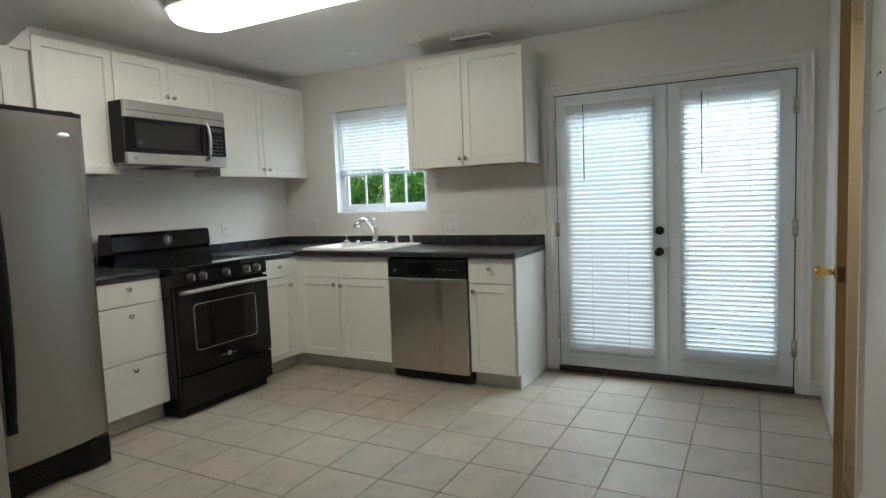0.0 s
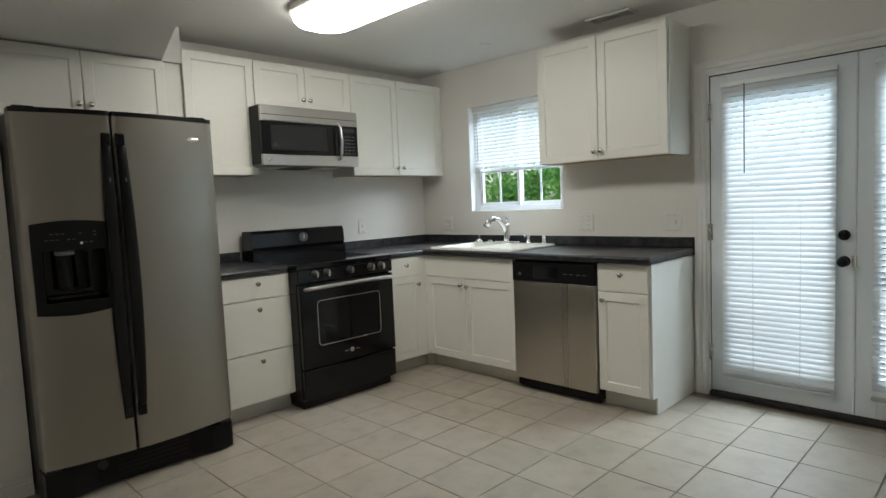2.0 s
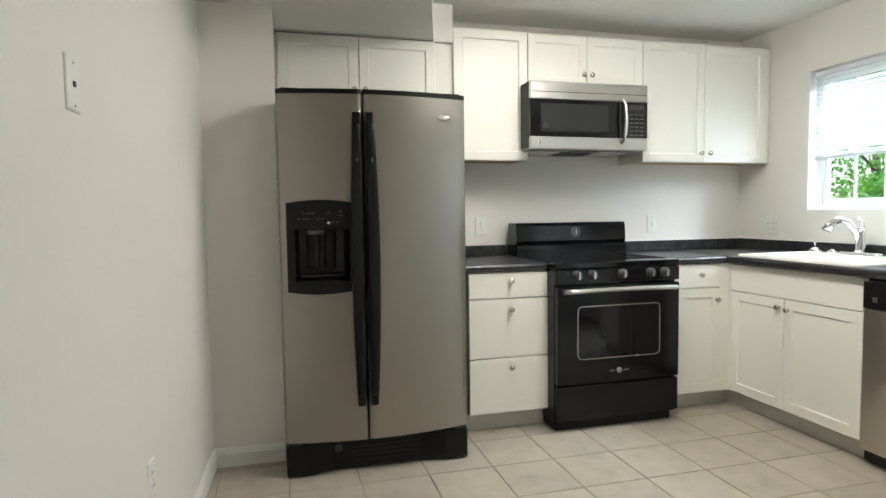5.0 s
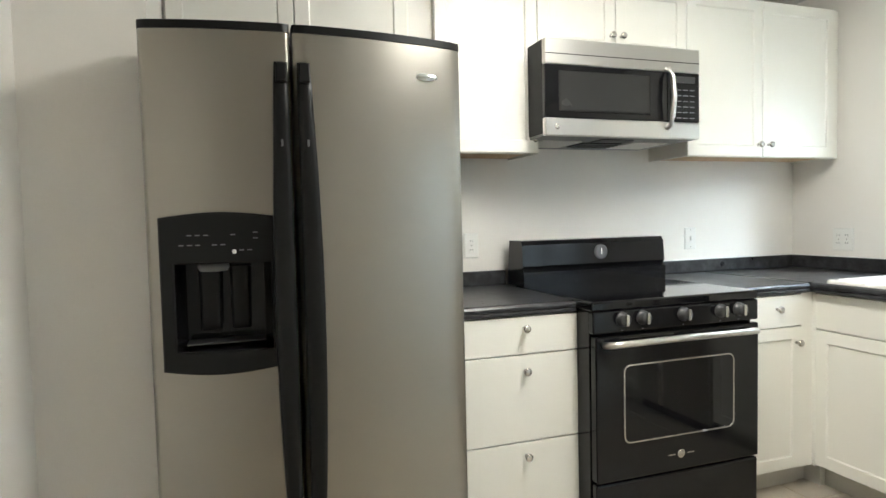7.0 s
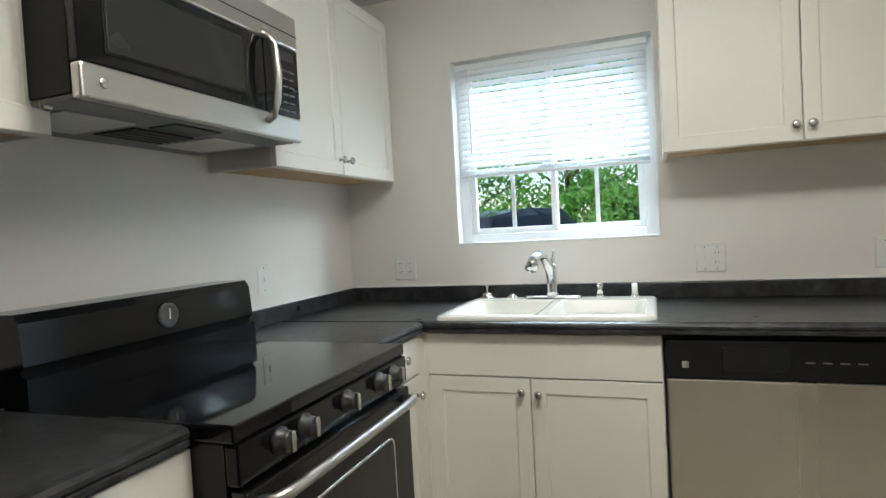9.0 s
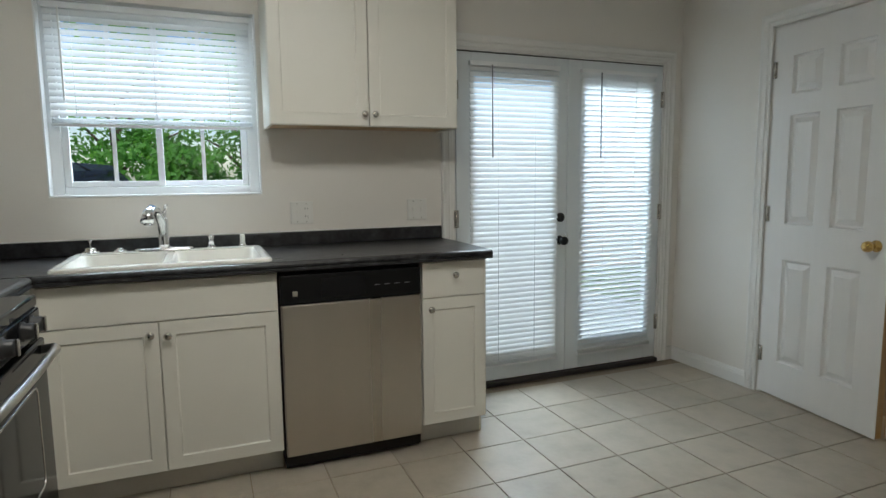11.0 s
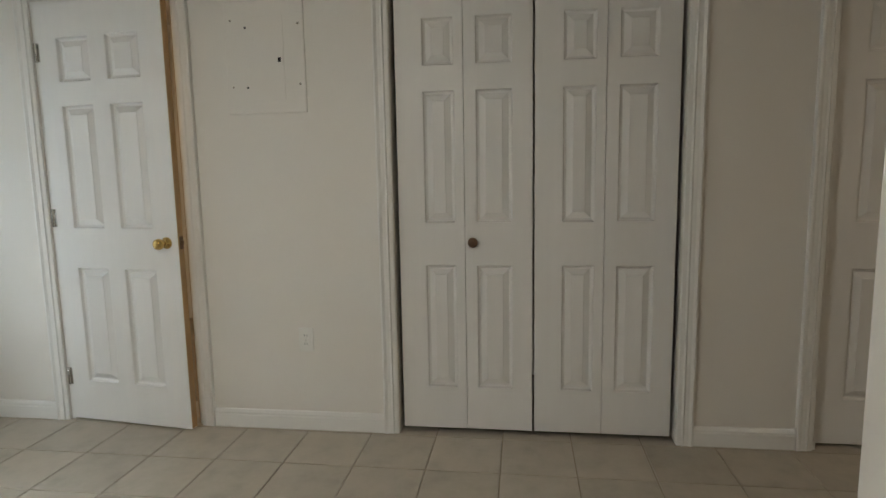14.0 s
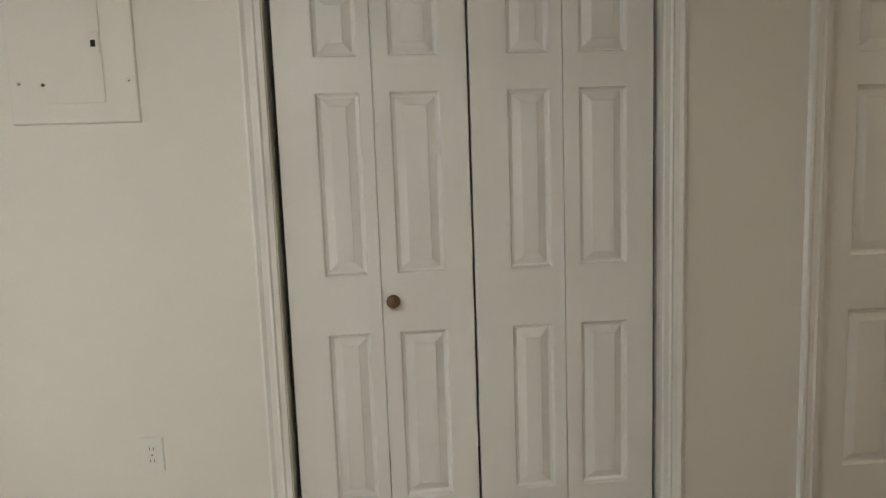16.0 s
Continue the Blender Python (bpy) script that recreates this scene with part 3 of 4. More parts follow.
wall_cabinet(west(-3.200, 0.285, 1.795), 0.880, 0.367, 0.285, [("door", 0.008, 0.439, 0.0, 0.367, (0.410, 0.078)), ("door", 0.441, 0.872, 0.0, 0.367, (0.470, 0.078))], "short white two-door cabinet above the refrigerator")
obj("wall_filler", Mesh().box(0.0, 0.262, -2.3185, -2.2165, 1.50, 2.1645).box(0.0, 0.285, -2.334, -2.2165, 2.165, CEIL_Z - 0.001), WALL, None, "narrow white boxed strip between the wall cabinets", category="wall", kind="structure")

obj("filler_post", Mesh().box(0.585, 0.622, -0.674, -0.587, 0.10, 0.874, 0.001).box(0.6225, 0.638, -0.606, -0.5875, 0.10, 0.874, 0.001), CAB, None, "narrow white corner post between the base cabinets", category="panel")
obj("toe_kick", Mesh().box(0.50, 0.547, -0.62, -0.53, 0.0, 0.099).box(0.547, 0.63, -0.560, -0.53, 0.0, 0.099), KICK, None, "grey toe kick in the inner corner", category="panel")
# ---- worktop ----
prof = [(0.0, 0.876), (0.632, 0.876), (0.640, 0.880), (0.640, 0.889), (0.635, 0.893), (0.640, 0.897), (0.640, 0.905), (0.634, 0.913), (0.622, 0.917), (0.0, 0.917)]


def worktop_run(g, m, length):
    """A worktop with rounded nosing along local x; depth along local -y."""
    n = len(prof)
    vs = [m @ Vector((x, -d, z)) for x in (0, length) for d, z in prof]
    g.add(vs, [tuple(range(n)), tuple(range(n, 2 * n))] + [(i, (i + 1) % n, n + (i + 1) % n, n + i) for i in range(n)])


SK = (0.71, 1.425, -0.585, -0.10)
g = Mesh()
worktop_run(g, west(-2.262), 0.460)
tp = part("top", g, COUNTER, thing("worktop", pose(0, 0, 0), "dark slate laminate worktop section beside the refrigerator", "worktop"))
part("backsplash", Mesh().box(0.0, 0.02, -2.262, -1.802, 0.9175, 0.985, 0.004), COUNTER, tp.parent)
wt = thing("worktop", pose(0, 0, 0), "dark slate laminate corner worktop with sink cut-out", "worktop")
g = Mesh()
worktop_run(g, west(-1.042), 0.404)
part("top_section", g, COUNTER, wt)
# north run: a nosing strip, and slabs round the sink cut-out
nose = [(d, z) for d, z in prof if d > 0.60]
k = len(nose)
part("nosing", Mesh().add([(x, -d, z) for x in (0.638, 2.445) for d, z in nose], [tuple(range(k)), tuple(range(k, 2 * k))] + [(i, (i + 1) % k, k + (i + 1) % k, k + i) for i in range(k)]), COUNTER, wt)
for x0_, x1_, y0_, y1_ in ((0.0, SK[0], -0.6215, 0.0), (SK[1], 2.445, -0.6215, 0.0), (SK[0], SK[1], -0.6215, SK[2]), (SK[0], SK[1], SK[3], 0)):
    part("top_section", Mesh().box(x0_, x1_, y0_, y1_, 0.876, 0.917), COUNTER, wt)
part("backsplash", Mesh().box(0.0, 0.02, -1.042, -0.02, 0.9175, 0.985, 0.004).box(0.0, 2.44, -0.02, 0.0, 0.9175, 0.985, 0.004), COUNTER, wt)
part("caulk_line", Mesh().box(0.0005, 0.009, -1.042, -0.009, 0.985, 0.991, 0.002).box(0.0005, 2.44, -0.009, -0.0005, 0.985, 0.991, 0.002), CAULK, wt, "white caulk bead")

# ---- sink, faucet ----
sink = thing("kitchen_sink", north(0), "white enamel double-bowl sink set into the worktop", "sink")


def rrect(x0, x1, y0, y1, z, r, n=5):
    pts = []
    for cx, cy, a in ((x1 - r, y1 - r, 0), (x0 + r, y1 - r, 90), (x0 + r, y0 + r, 180), (x1 - r, y0 + r, 270)):
        pts += [(cx + r * math.cos(radians(a + 90 * i / n)), cy + r * math.sin(radians(a + 90 * i / n)), z) for i in range(n + 1)]
    return pts


sx0, sx1, sy0, sy1 = 0.672, 1.462, -0.612, -0.055
g = Mesh()
g.loops([rrect(sx0, sx1, sy0, sy1, 0.9175, 0.04), rrect(sx0, sx1, sy0, sy1, 0.926, 0.04), rrect(sx0 + 0.008, sx1 - 0.008, sy0 + 0.008, sy1 - 0.008, 0.933, 0.035), rrect(sx0 + 0.02, sx1 - 0.02, sy0 + 0.02, sy1 - 0.02, 0.934, 0.03)], cap=False, smooth=True)
midx = (sx0 + sx1) / 2
bowls = [(sx0 + 0.04, midx - 0.018, sy0 + 0.04, -0.155), (midx + 0.018, sx1 - 0.04, sy0 + 0.04, -0.155)]
deck = 0.9338
g.box(sx0 + 0.019, sx1 - 0.019, bowls[0][3], sy1 - 0.019, 0.925, deck).box(sx0 + 0.019, sx1 - 0.019, sy0 + 0.019, bowls[0][2], 0.925, deck)
g.box(sx0 + 0.019, bowls[0][0], bowls[0][2], bowls[0][3], 0.925, deck).box(bowls[0][1], bowls[1][0], bowls[0][2], bowls[0][3], 0.918, deck - 0.006).box(bowls[1][1], sx1 - 0.019, bowls[0][2], bowls[0][3], 0.925, deck)
part("rim", g, ENAMEL, sink)
for b in bowls:
    g = Mesh().loops([rrect(b[0] - 0.004, b[1] + 0.004, b[2] - 0.004, b[3] + 0.004, 0.9335, 0.03), rrect(b[0] + 0.004, b[1] - 0.004, b[2] + 0.004, b[3] - 0.004, 0.925, 0.04), rrect(b[0] + 0.02, b[1] - 0.02, b[2] + 0.02, b[3] - 0.02, 0.78, 0.05), rrect(b[0] + 0.05, b[1] - 0.05, b[2] + 0.05, b[3] - 0.05, 0.762, 0.05)], cap=True, smooth=True)
    bw = part("bowl", g, ENAMEL, sink)
    part("drain", Mesh().lathe([(0.042, 0.7625), (0.042, 0.766), (0.03, 0.765)], "z", ((b[0] + b[1]) / 2, (b[2] + b[3]) / 2, 0)), CHROME, bw, "chrome drain")
fa = thing("faucet", pose(1.035, -0.105, 0.934), "chrome single-lever kitchen faucet on the sink", "faucet")
part("base_plate", Mesh().loops([rrect(-0.125, 0.125, -0.028, 0.028, 0.0, 0.027), rrect(-0.125, 0.125, -0.028, 0.028, 0.006, 0.027), rrect(-0.118, 0.118, -0.021, 0.021, 0.012, 0.021)], smooth=True), CHROME, fa)
part("column", Mesh().lathe([(0.030, 0.011), (0.026, 0.03), (0.022, 0.09), (0.024, 0.125), (0.020, 0.145), (0.008, 0.152)], "z"), CHROME, fa)
sp = [(0, 0, 0.05), (-0.006, -0.03, 0.13), (-0.02, -0.075, 0.185), (-0.034, -0.12, 0.195), (-0.045, -0.16, 0.175), (-0.05, -0.185, 0.140)]
part("spout", Mesh().tube(sp, [0.022, 0.021, 0.019, 0.019, 0.024, 0.027], 14), CHROME, fa)
part("lever", Mesh().tube([(0, 0, 0.14), (0.004, 0.008, 0.165), (0.012, -0.012, 0.19), (0.02, -0.05, 0.205)], [0.016, 0.012, 0.009, 0.007], 10), CHROME, fa)
for name, x, r, h, mt, lb in (("soap_dispenser", 1.235, 0.016, 0.055, CHROME, "chrome soap dispenser on the sink rim"), ("sink_sprayer", 1.375, 0.015, 0.05, PLASTIC, "white capped side sprayer on the sink rim"), ("sink_stopper", 0.74, 0.030, 0.018, CHROME, "chrome strainer stopper on the sink rim"), ("hole_cover", 0.855, 0.022, 0.012, CHROME, "chrome hole cover on the sink rim")):
    o = thing(name, pose(x, -0.10, 0.934), lb, "sink fitting")
    part("collar", Mesh().lathe([(r * 1.3, 0), (r * 1.3, 0.006), (r, 0.011)], "z", n=16), CHROME, o)
    part("body", Mesh().lathe([(r * 0.9, 0.0105), (r * 0.75, h * 0.6), (r * 0.85, h), (r * 0.5, h + 0.008)], "z", n=16), mt, o)
    if name == "soap_dispenser":
        part("nozzle", Mesh().tube([(0, 0, h), (0, -0.03, h + 0.006), (0, -0.05, h - 0.004)], 0.005, 8), CHROME, o)
    if name == "sink_stopper":
        part("pin", Mesh().lathe([(0.004, h + 0.007), (0.004, h + 0.03), (0.009, h + 0.033), (0.007, h + 0.04)], "z", n=12), CHROME, o)

# ---- range ----
rg = thing("range", west(-1.799, 0.0), "black freestanding electric range with steel handle", "range")
RW, RF = 0.754, -0.725
part("body", Mesh().box(0.004, RW - 0.004, RF + 0.012, -0.03, 0.05, 0.885, 0.003), BLACK, rg)
part("cooktop", Mesh().box(-0.003, RW + 0.003, -0.742, -0.12, 0.8855, 0.921, 0.007), BLACKGLASS, rg)
g = Mesh()
bg = [(-0.205, 0.921), (-0.205, 0.985), (-0.185, 0.998), (-0.198, 1.012), (-0.190, 1.105), (-0.175, 1.125), (-0.06, 1.125), (-0.03, 0.921)]
n = len(bg)
g.add([(x, y, z) for x in (0.0, RW) for y, z in bg], [tuple(range(n)), tuple(range(n, 2 * n))] + [(i, (i + 1) % n, n + (i + 1) % n, n + i) for i in range(n)])
bk = part("backguard", g, BLACK, rg)
part("clock_dial", Mesh().lathe([(0.034, 0), (0.034, 0.008), (0.026, 0.012), (0.024, 0.010)], "y", (RW * 0.53, -0.192, 1.063), 24, -1), mat("dial_grey", (0.085, 0.085, 0.088), 0.35, var=0.1), bk, "round grey dial")
part("dial_pointer", Mesh().box(RW * 0.53 - 0.002, RW * 0.53 + 0.002, -0.2055, -0.203, 1.052, 1.082, 0.0008), PLASTIC, bk, "white dial pointer")
part("control_panel", Mesh().box(0.0, RW, RF - 0.022, RF + 0.012, 0.805, 0.885, 0.006), BLACK, rg)
for x in (0.120, 0.209, 0.391, 0.565, 0.654):
    k = part("control_knob", Mesh().lathe([(0.027, 0), (0.027, 0.006), (0.022, 0.008), (0.021, 0.026), (0.019, 0.03)], "y", (x, RF - 0.022, 0.853), 20, -1), DARKGREY, rg, "grey and black control knob")
    part("grip", Mesh().box(x - 0.0065, x + 0.0065, RF - 0.060, RF - 0.051, 0.832, 0.874, 0.003), NICKEL, k, "satin metal grip")
    part("mark", Mesh().box(x - 0.003, x + 0.003, RF - 0.0235, RF - 0.0215, 0.812, 0.815), PRINT, k)
dr = part("oven_door", Mesh().box(0.006, RW - 0.006, RF - 0.030, RF + 0.010, 0.262, 0.795, 0.006), BLACK, rg)
wx0, wx1, wz0, wz1 = 0.118, 0.625, 0.395, 0.688
ring = lambda i, y: [(p[0], y, p[1]) for p in [(q[0], q[1]) for q in rrect(wx0 + i, wx1 - i, wz0 + i, wz1 - i, 0, 0.03 - i)]]
part("window_trim", Mesh().loops([ring(0, RF - 0.0300), ring(0.001, RF - 0.033), ring(0.006, RF - 0.033), ring(0.007, RF - 0.0305)], cap=False), NICKEL, dr, "thin bright window trim")
part("oven_window", Mesh().loops([ring(0.007, RF - 0.0305), ring(0.0075, RF - 0.0312)], cap=True), BLACKGLASS, dr, "dark oven glass")
part("handle", Mesh().tube([(0.040, RF - 0.030, 0.765), (0.045, RF - 0.062, 0.770), (0.085, RF - 0.074, 0.773), (0.24, RF - 0.080, 0.776), (0.377, RF - 0.082, 0.777), (0.52, RF - 0.080, 0.776), (0.665, RF - 0.074, 0.773), (0.705, RF - 0.062, 0.770), (0.71, RF - 0.030, 0.765)], 0.0125, 12), STEEL, dr, "curved steel handle")
part("badge", Mesh().lathe([(0.017, 0), (0.017, 0.002), (0.015, 0.003)], "y", (0.372, RF - 0.030, 0.325), 20, -1).box(0.312, 0.345, RF - 0.0315, RF - 0.030, 0.323, 0.327).box(0.399, 0.432, RF - 0.0315, RF - 0.030, 0.323, 0.327), NICKEL, dr, "round metal badge")
part("vent_slots", Mesh().box(0.10, 0.34, RF - 0.0305, RF - 0.0295, 0.782, 0.787).box(0.43, 0.67, RF - 0.0305, RF - 0.0295, 0.782, 0.787), DARK, dr)
part("drawer", Mesh().box(0.006, RW - 0.006, RF - 0.026, RF + 0.010, 0.068, 0.255, 0.008), BLACK, rg)
part("foot_rail", Mesh().box(0.02, RW - 0.02, RF + 0.03, -0.05, 0.0, 0.05), DARK, rg)
# ---- microwave ----
mw = thing("microwave", west(-1.806, 0.0, 1.555), "stainless over-range microwave with dark window", "microwave")
MWW, MF = 0.760, -0.435
part("body", Mesh().box(0.002, MWW - 0.002, MF + 0.03, -0.002, 0.012, 0.388, 0.003), BLACKP, mw)
part("top_band", Mesh().box(0, MWW, MF, MF + 0.029, 0.285, 0.388, 0.006), STEEL, mw, "brushed steel vent band")
part("vent_line", Mesh().box(0.004, MWW - 0.004, MF - 0.0004, MF + 0.004, 0.325, 0.3285), DARK, mw, "thin dark line across the vent band")
part("bottom_band", Mesh().box(0, MWW, MF, MF + 0.029, 0.0, 0.072, 0.006), STEEL, mw, "brushed steel lower band")
dr = part("door", Mesh().box(0, 0.588, MF + 0.002, MF + 0.029, 0.0725, 0.2845, 0.004), BLACKGLASS, mw, "black glass door")
part("window_frame", Mesh().box(0.06, 0.50, MF - 0.0005, MF + 0.002, 0.098, 0.262, 0.001), BLACKP, dr)
part("window", Mesh().box(0.066, 0.494, MF - 0.002, MF, 0.104, 0.256, 0.001), mat("microwave_mesh_window", (0.020, 0.020, 0.0195), 0.25, var=0.1, fine=600, spec=0.4), dr, "dark grey mesh window")
hx = 0.586
part("handle", Mesh().tube([(hx, MF, 0.045), (hx, MF - 0.022, 0.055), (hx, MF - 0.036, 0.09), (hx, MF - 0.046, 0.17), (hx, MF - 0.036, 0.255), (hx, MF - 0.022, 0.288), (hx, MF, 0.298)], 0.0115, 12), STEEL, dr, "bowed steel handle")
cp = part("control_panel", Mesh().box(0.5895, MWW, MF + 0.002, MF + 0.029, 0.0725, 0.2845, 0.004), BLACKGLASS, mw, "black control panel")
part("display", Mesh().box(0.635, 0.735, MF + 0.0005, MF + 0.002, 0.240, 0.268), DARKGREY, cp)
for r in range(6):
    for c in range(3):
        part("button", Mesh().box(0.637 + c * 0.035, 0.662 + c * 0.035, MF + 0.0008, MF + 0.002, 0.088 + r * 0.024, 0.092 + r * 0.024), PRINT, cp)
part("badge", Mesh().lathe([(0.011, 0), (0.011, 0.002), (0.009, 0.003)], "y", (0.052, MF, 0.036), 16, -1), NICKEL, mw)
un = part("underside", Mesh().box(0.006, MWW - 0.006, MF + 0.032, -0.01, 0.0, 0.0115, 0.002), GREYMETAL, mw, "grey painted underside")
part("grease_filter", Mesh().box(0.06, 0.25, -0.30, -0.09, -0.004, 0.0, 0.001), STEEL, un)
part("grease_filter", Mesh().box(0.51, 0.70, -0.30, -0.09, -0.004, 0.0, 0.001), STEEL, un)
part("lamp_cover", Mesh().box(0.30, 0.46, MF + 0.06, MF + 0.15, -0.004, 0.0, 0.001), BLACKP, un)
part("vent_grille", Mesh().box(0.28, 0.48, -0.26, -0.12, -0.005, 0.0, 0.001), BLACKP, un)
for gy in (-0.235, -0.205, -0.175, -0.145):
    part("louvre", Mesh().box(0.285, 0.475, gy - 0.004, gy + 0.004, -0.009, -0.005, 0.001), DARKGREY, un)

# ---- refrigerator ----
fr = thing("refrigerator", west(-3.198, 0.0), "side-by-side refrigerator with satin steel doors and dispenser", "refrigerator")
FW = 0.862


def bow(u):
    return -(0.888 + 0.056 * (1 - ((u - FW / 2) / (FW / 2)) ** 2))


def bowed(u0, u1, z0, z1, back, off=0.0, n=14, r=0.012):
    """A front panel that follows the bow of the doors, with rounded sides."""
    g = Mesh()
    us = [u0 + (u1 - u0) * i / n for i in range(n + 1)]
    prof_ = [(u0, back)] + [(u0, bow(u0) - off + r)] + [(u0 + 0.3 * r, bow(u0) - off + 0.3 * r)] + [(u, bow(u) - off) for u in us[1:-1]] + [(u1 - 0.3 * r, bow(u1) - off + 0.3 * r)] + [(u1, bow(u1) - off + r), (u1, back)]
    k = len(prof_)
    g.add([(u, y, z) for z in (z0, z1) for u, y in prof_], [tuple(range(k)), tuple(range(k, 2 * k))])
    g.add([(u, y, z) for z in (z0, z1) for u, y in prof_], [(i, (i + 1) % k, k + (i + 1) % k, k + i) for i in range(k)], True)
    return g


part("body", Mesh().box(0.003, FW - 0.003, -0.800, -0.05, 0.03, 1.730, 0.004), BLACKP, fr, "black textured cabinet")
SP = 0.372
DU0, DU1, DZ0, DZ1 = 0.030, 0.318, 0.852, 1.248
RU0, RU1, RZ0, RZ1 = 0.066, 0.300, 0.902, 1.128


def holed_door(u1, z0, z1, hole, back):
    """A bowed door skin from u = 0 to u1 with a rectangular hole (u, u, z, z) through it."""
    us = sorted({0.0, 0.004, 0.009, 0.012, 0.014, u1, u1 - 0.004, u1 - 0.009, u1 - 0.012, u1 - 0.014, hole[0], hole[1], *[0.03 + (u1 - 0.06) * k_ / 14 for k_ in range(15)]})
    zs = [z0, hole[2], hole[3], z1]
    edge = lambda u: 0.012 * max(0.0, 1 - min(u, u1 - u) / 0.012) ** 2
    n, m = len(us), len(zs)
    vs = [(u, bow(u) + edge(u), z) for z in zs for u in us] + [(u, back, z) for z in zs for u in us]
    cells = {(i, j) for j in range(m - 1) for i in range(n - 1) if not (j == 1 and hole[0] - 1e-6 <= us[i] < hole[1] - 1e-6)}
    front_, rest = [], []
    for i, j in cells:
        a = j * n + i
        front_.append((a, a + 1, a + n + 1, a + n))
        rest.append((n * m + a, n * m + a + n, n * m + a + n + 1, n * m + a + 1))
        for (di, dj), p, q in (((-1, 0), a, a + n), ((1, 0), a + 1, a + n + 1), ((0, -1), a, a + 1), ((0, 1), a + n, a + n + 1)):
            if not (0 <= i + di < n - 1 and 0 <= j + dj < m - 1):
                rest.append((p, q, n * m + q, n * m + p))
    g_ = Mesh().add(vs, front_, True)
    g_.f += rest
    g_.smooth += [False] * len(rest)
    return g_


g = holed_door(SP - 0.003, 0.165, 1.724, (RU0 - 0.01, RU1 + 0.006, RZ0 - 0.01, RZ1 + 0.01), -0.815)
LD = part("freezer_door", g, FRIDGE, fr, "satin steel left door")
LD.data.set_sharp_from_angle(angle=radians(40))
RD = part("fresh_food_door", bowed(SP + 0.003, FW, 0.165, 1.724, -0.815), FRIDGE, fr, "satin steel right door")
part("door_gasket", Mesh().box(0.006, FW - 0.006, -0.8145, -0.8005, 0.175, 1.720), DARK, fr)
part("top_cap", bowed(0.0, SP - 0.003, 1.7245, 1.745, -0.815, 0.003), BLACKP, LD)
part("top_cap", bowed(SP + 0.003, FW, 1.7245, 1.745, -0.815, 0.003), BLACKP, RD)
base = [(0.004, -0.80), (0.004, -0.886), (0.012, -0.893), (0.110, -0.896), (0.165, -0.882), (0.215, -0.868), (0.640, -0.868), (0.690, -0.882), (0.745, -0.896), (0.850, -0.893), (0.858, -0.886), (0.858, -0.80)]
bg_ = part("base_grille", Mesh().prism(base, 0.012, 0.146), BLACKP, fr, "black base grille with proud corners")
for i in range(4):
    part("grille_slot", Mesh().box(0.300, 0.630, -0.8695, -0.866, 0.038 + i * 0.022, 0.045 + i * 0.022), DARK, bg_)
for u_ in (0.010, 0.790):
    part("hinge_bracket", Mesh().box(u_, u_ + 0.062, -0.890, -0.82, 0.1462, 0.164, 0.003), DARKGREY, fr, "dark lower hinge bracket")
part("leg_cap", Mesh().lathe([(0.022, 0), (0.022, 0.008), (0.016, 0.012)], "y", (0.235, -0.868, 0.115), 16, -1), DARKGREY, fr)
for x, dr, sgn in ((SP - 0.029, LD, -1), (SP + 0.029, RD, 1)):
    rings = []
    for i in range(17):
        f = i / 16
        z = 0.325 + f * 1.32
        y = bow(x) - 0.012 - 0.028 * math.sin(PI * f) ** 0.55
        hw = 0.018 + 0.010 * math.sin(PI * f)
        cx = x + sgn * 0.008 * math.sin(PI * f)
        rings.append([(cx - hw, y + 0.020, z), (cx - hw * 0.9, y + 0.004, z), (cx - hw * 0.4, y, z), (cx + hw * 0.4, y, z), (cx + hw * 0.9, y + 0.004, z), (cx + hw, y + 0.020, z), (cx + hw * 0.5, y + 0.03, z), (cx - hw * 0.5, y + 0.03, z)])
    g = Mesh().loops(rings, cap=True, smooth=True).add(rings[0], [tuple(range(8))])
    g.box(x - 0.014, x + 0.014, bow(x) - 0.03, bow(x) + 0.004, 0.33, 0.38, 0.004).box(x - 0.014, x + 0.014, bow(x) - 0.03, bow(x) + 0.004, 1.59, 1.64, 0.004)
    part("handle", g, BLACKP, dr, "long bowed black handle")
    part("handle_clip", Mesh().box(x + sgn * 0.004 - 0.0025, x + sgn * 0.004 + 0.0025, bow(x) - 0.0385, bow(x) - 0.03, 1.425, 1.442, 0.001), GREYMETAL, dr)
# ice and water dispenser


def disp_ring(u0, u1, z0, z1, arch, off, n=16):
    """An outline on the bowed door with gently arched top and bottom edges."""
    pts = []
    for k_ in range(n + 1):
        f_ = k_ / n
        u_ = u0 + (u1 - u0) * f_
        pts.append((u_, bow(u_) - off, z0 - arch * math.sin(PI * f_)))
    for k_ in range(n + 1):
        f_ = 1 - k_ / n
        u_ = u0 + (u1 - u0) * f_
        pts.append((u_, bow(u_) - off, z1 + arch * math.sin(PI * f_)))
    return pts


def back_ring(u0, u1, z0, z1, y, n=16):
    return [(u0 + (u1 - u0) * k_ / n, y, z0) for k_ in range(n + 1)] + [(u1 - (u1 - u0) * k_ / n, y, z1) for k_ in range(n + 1)]


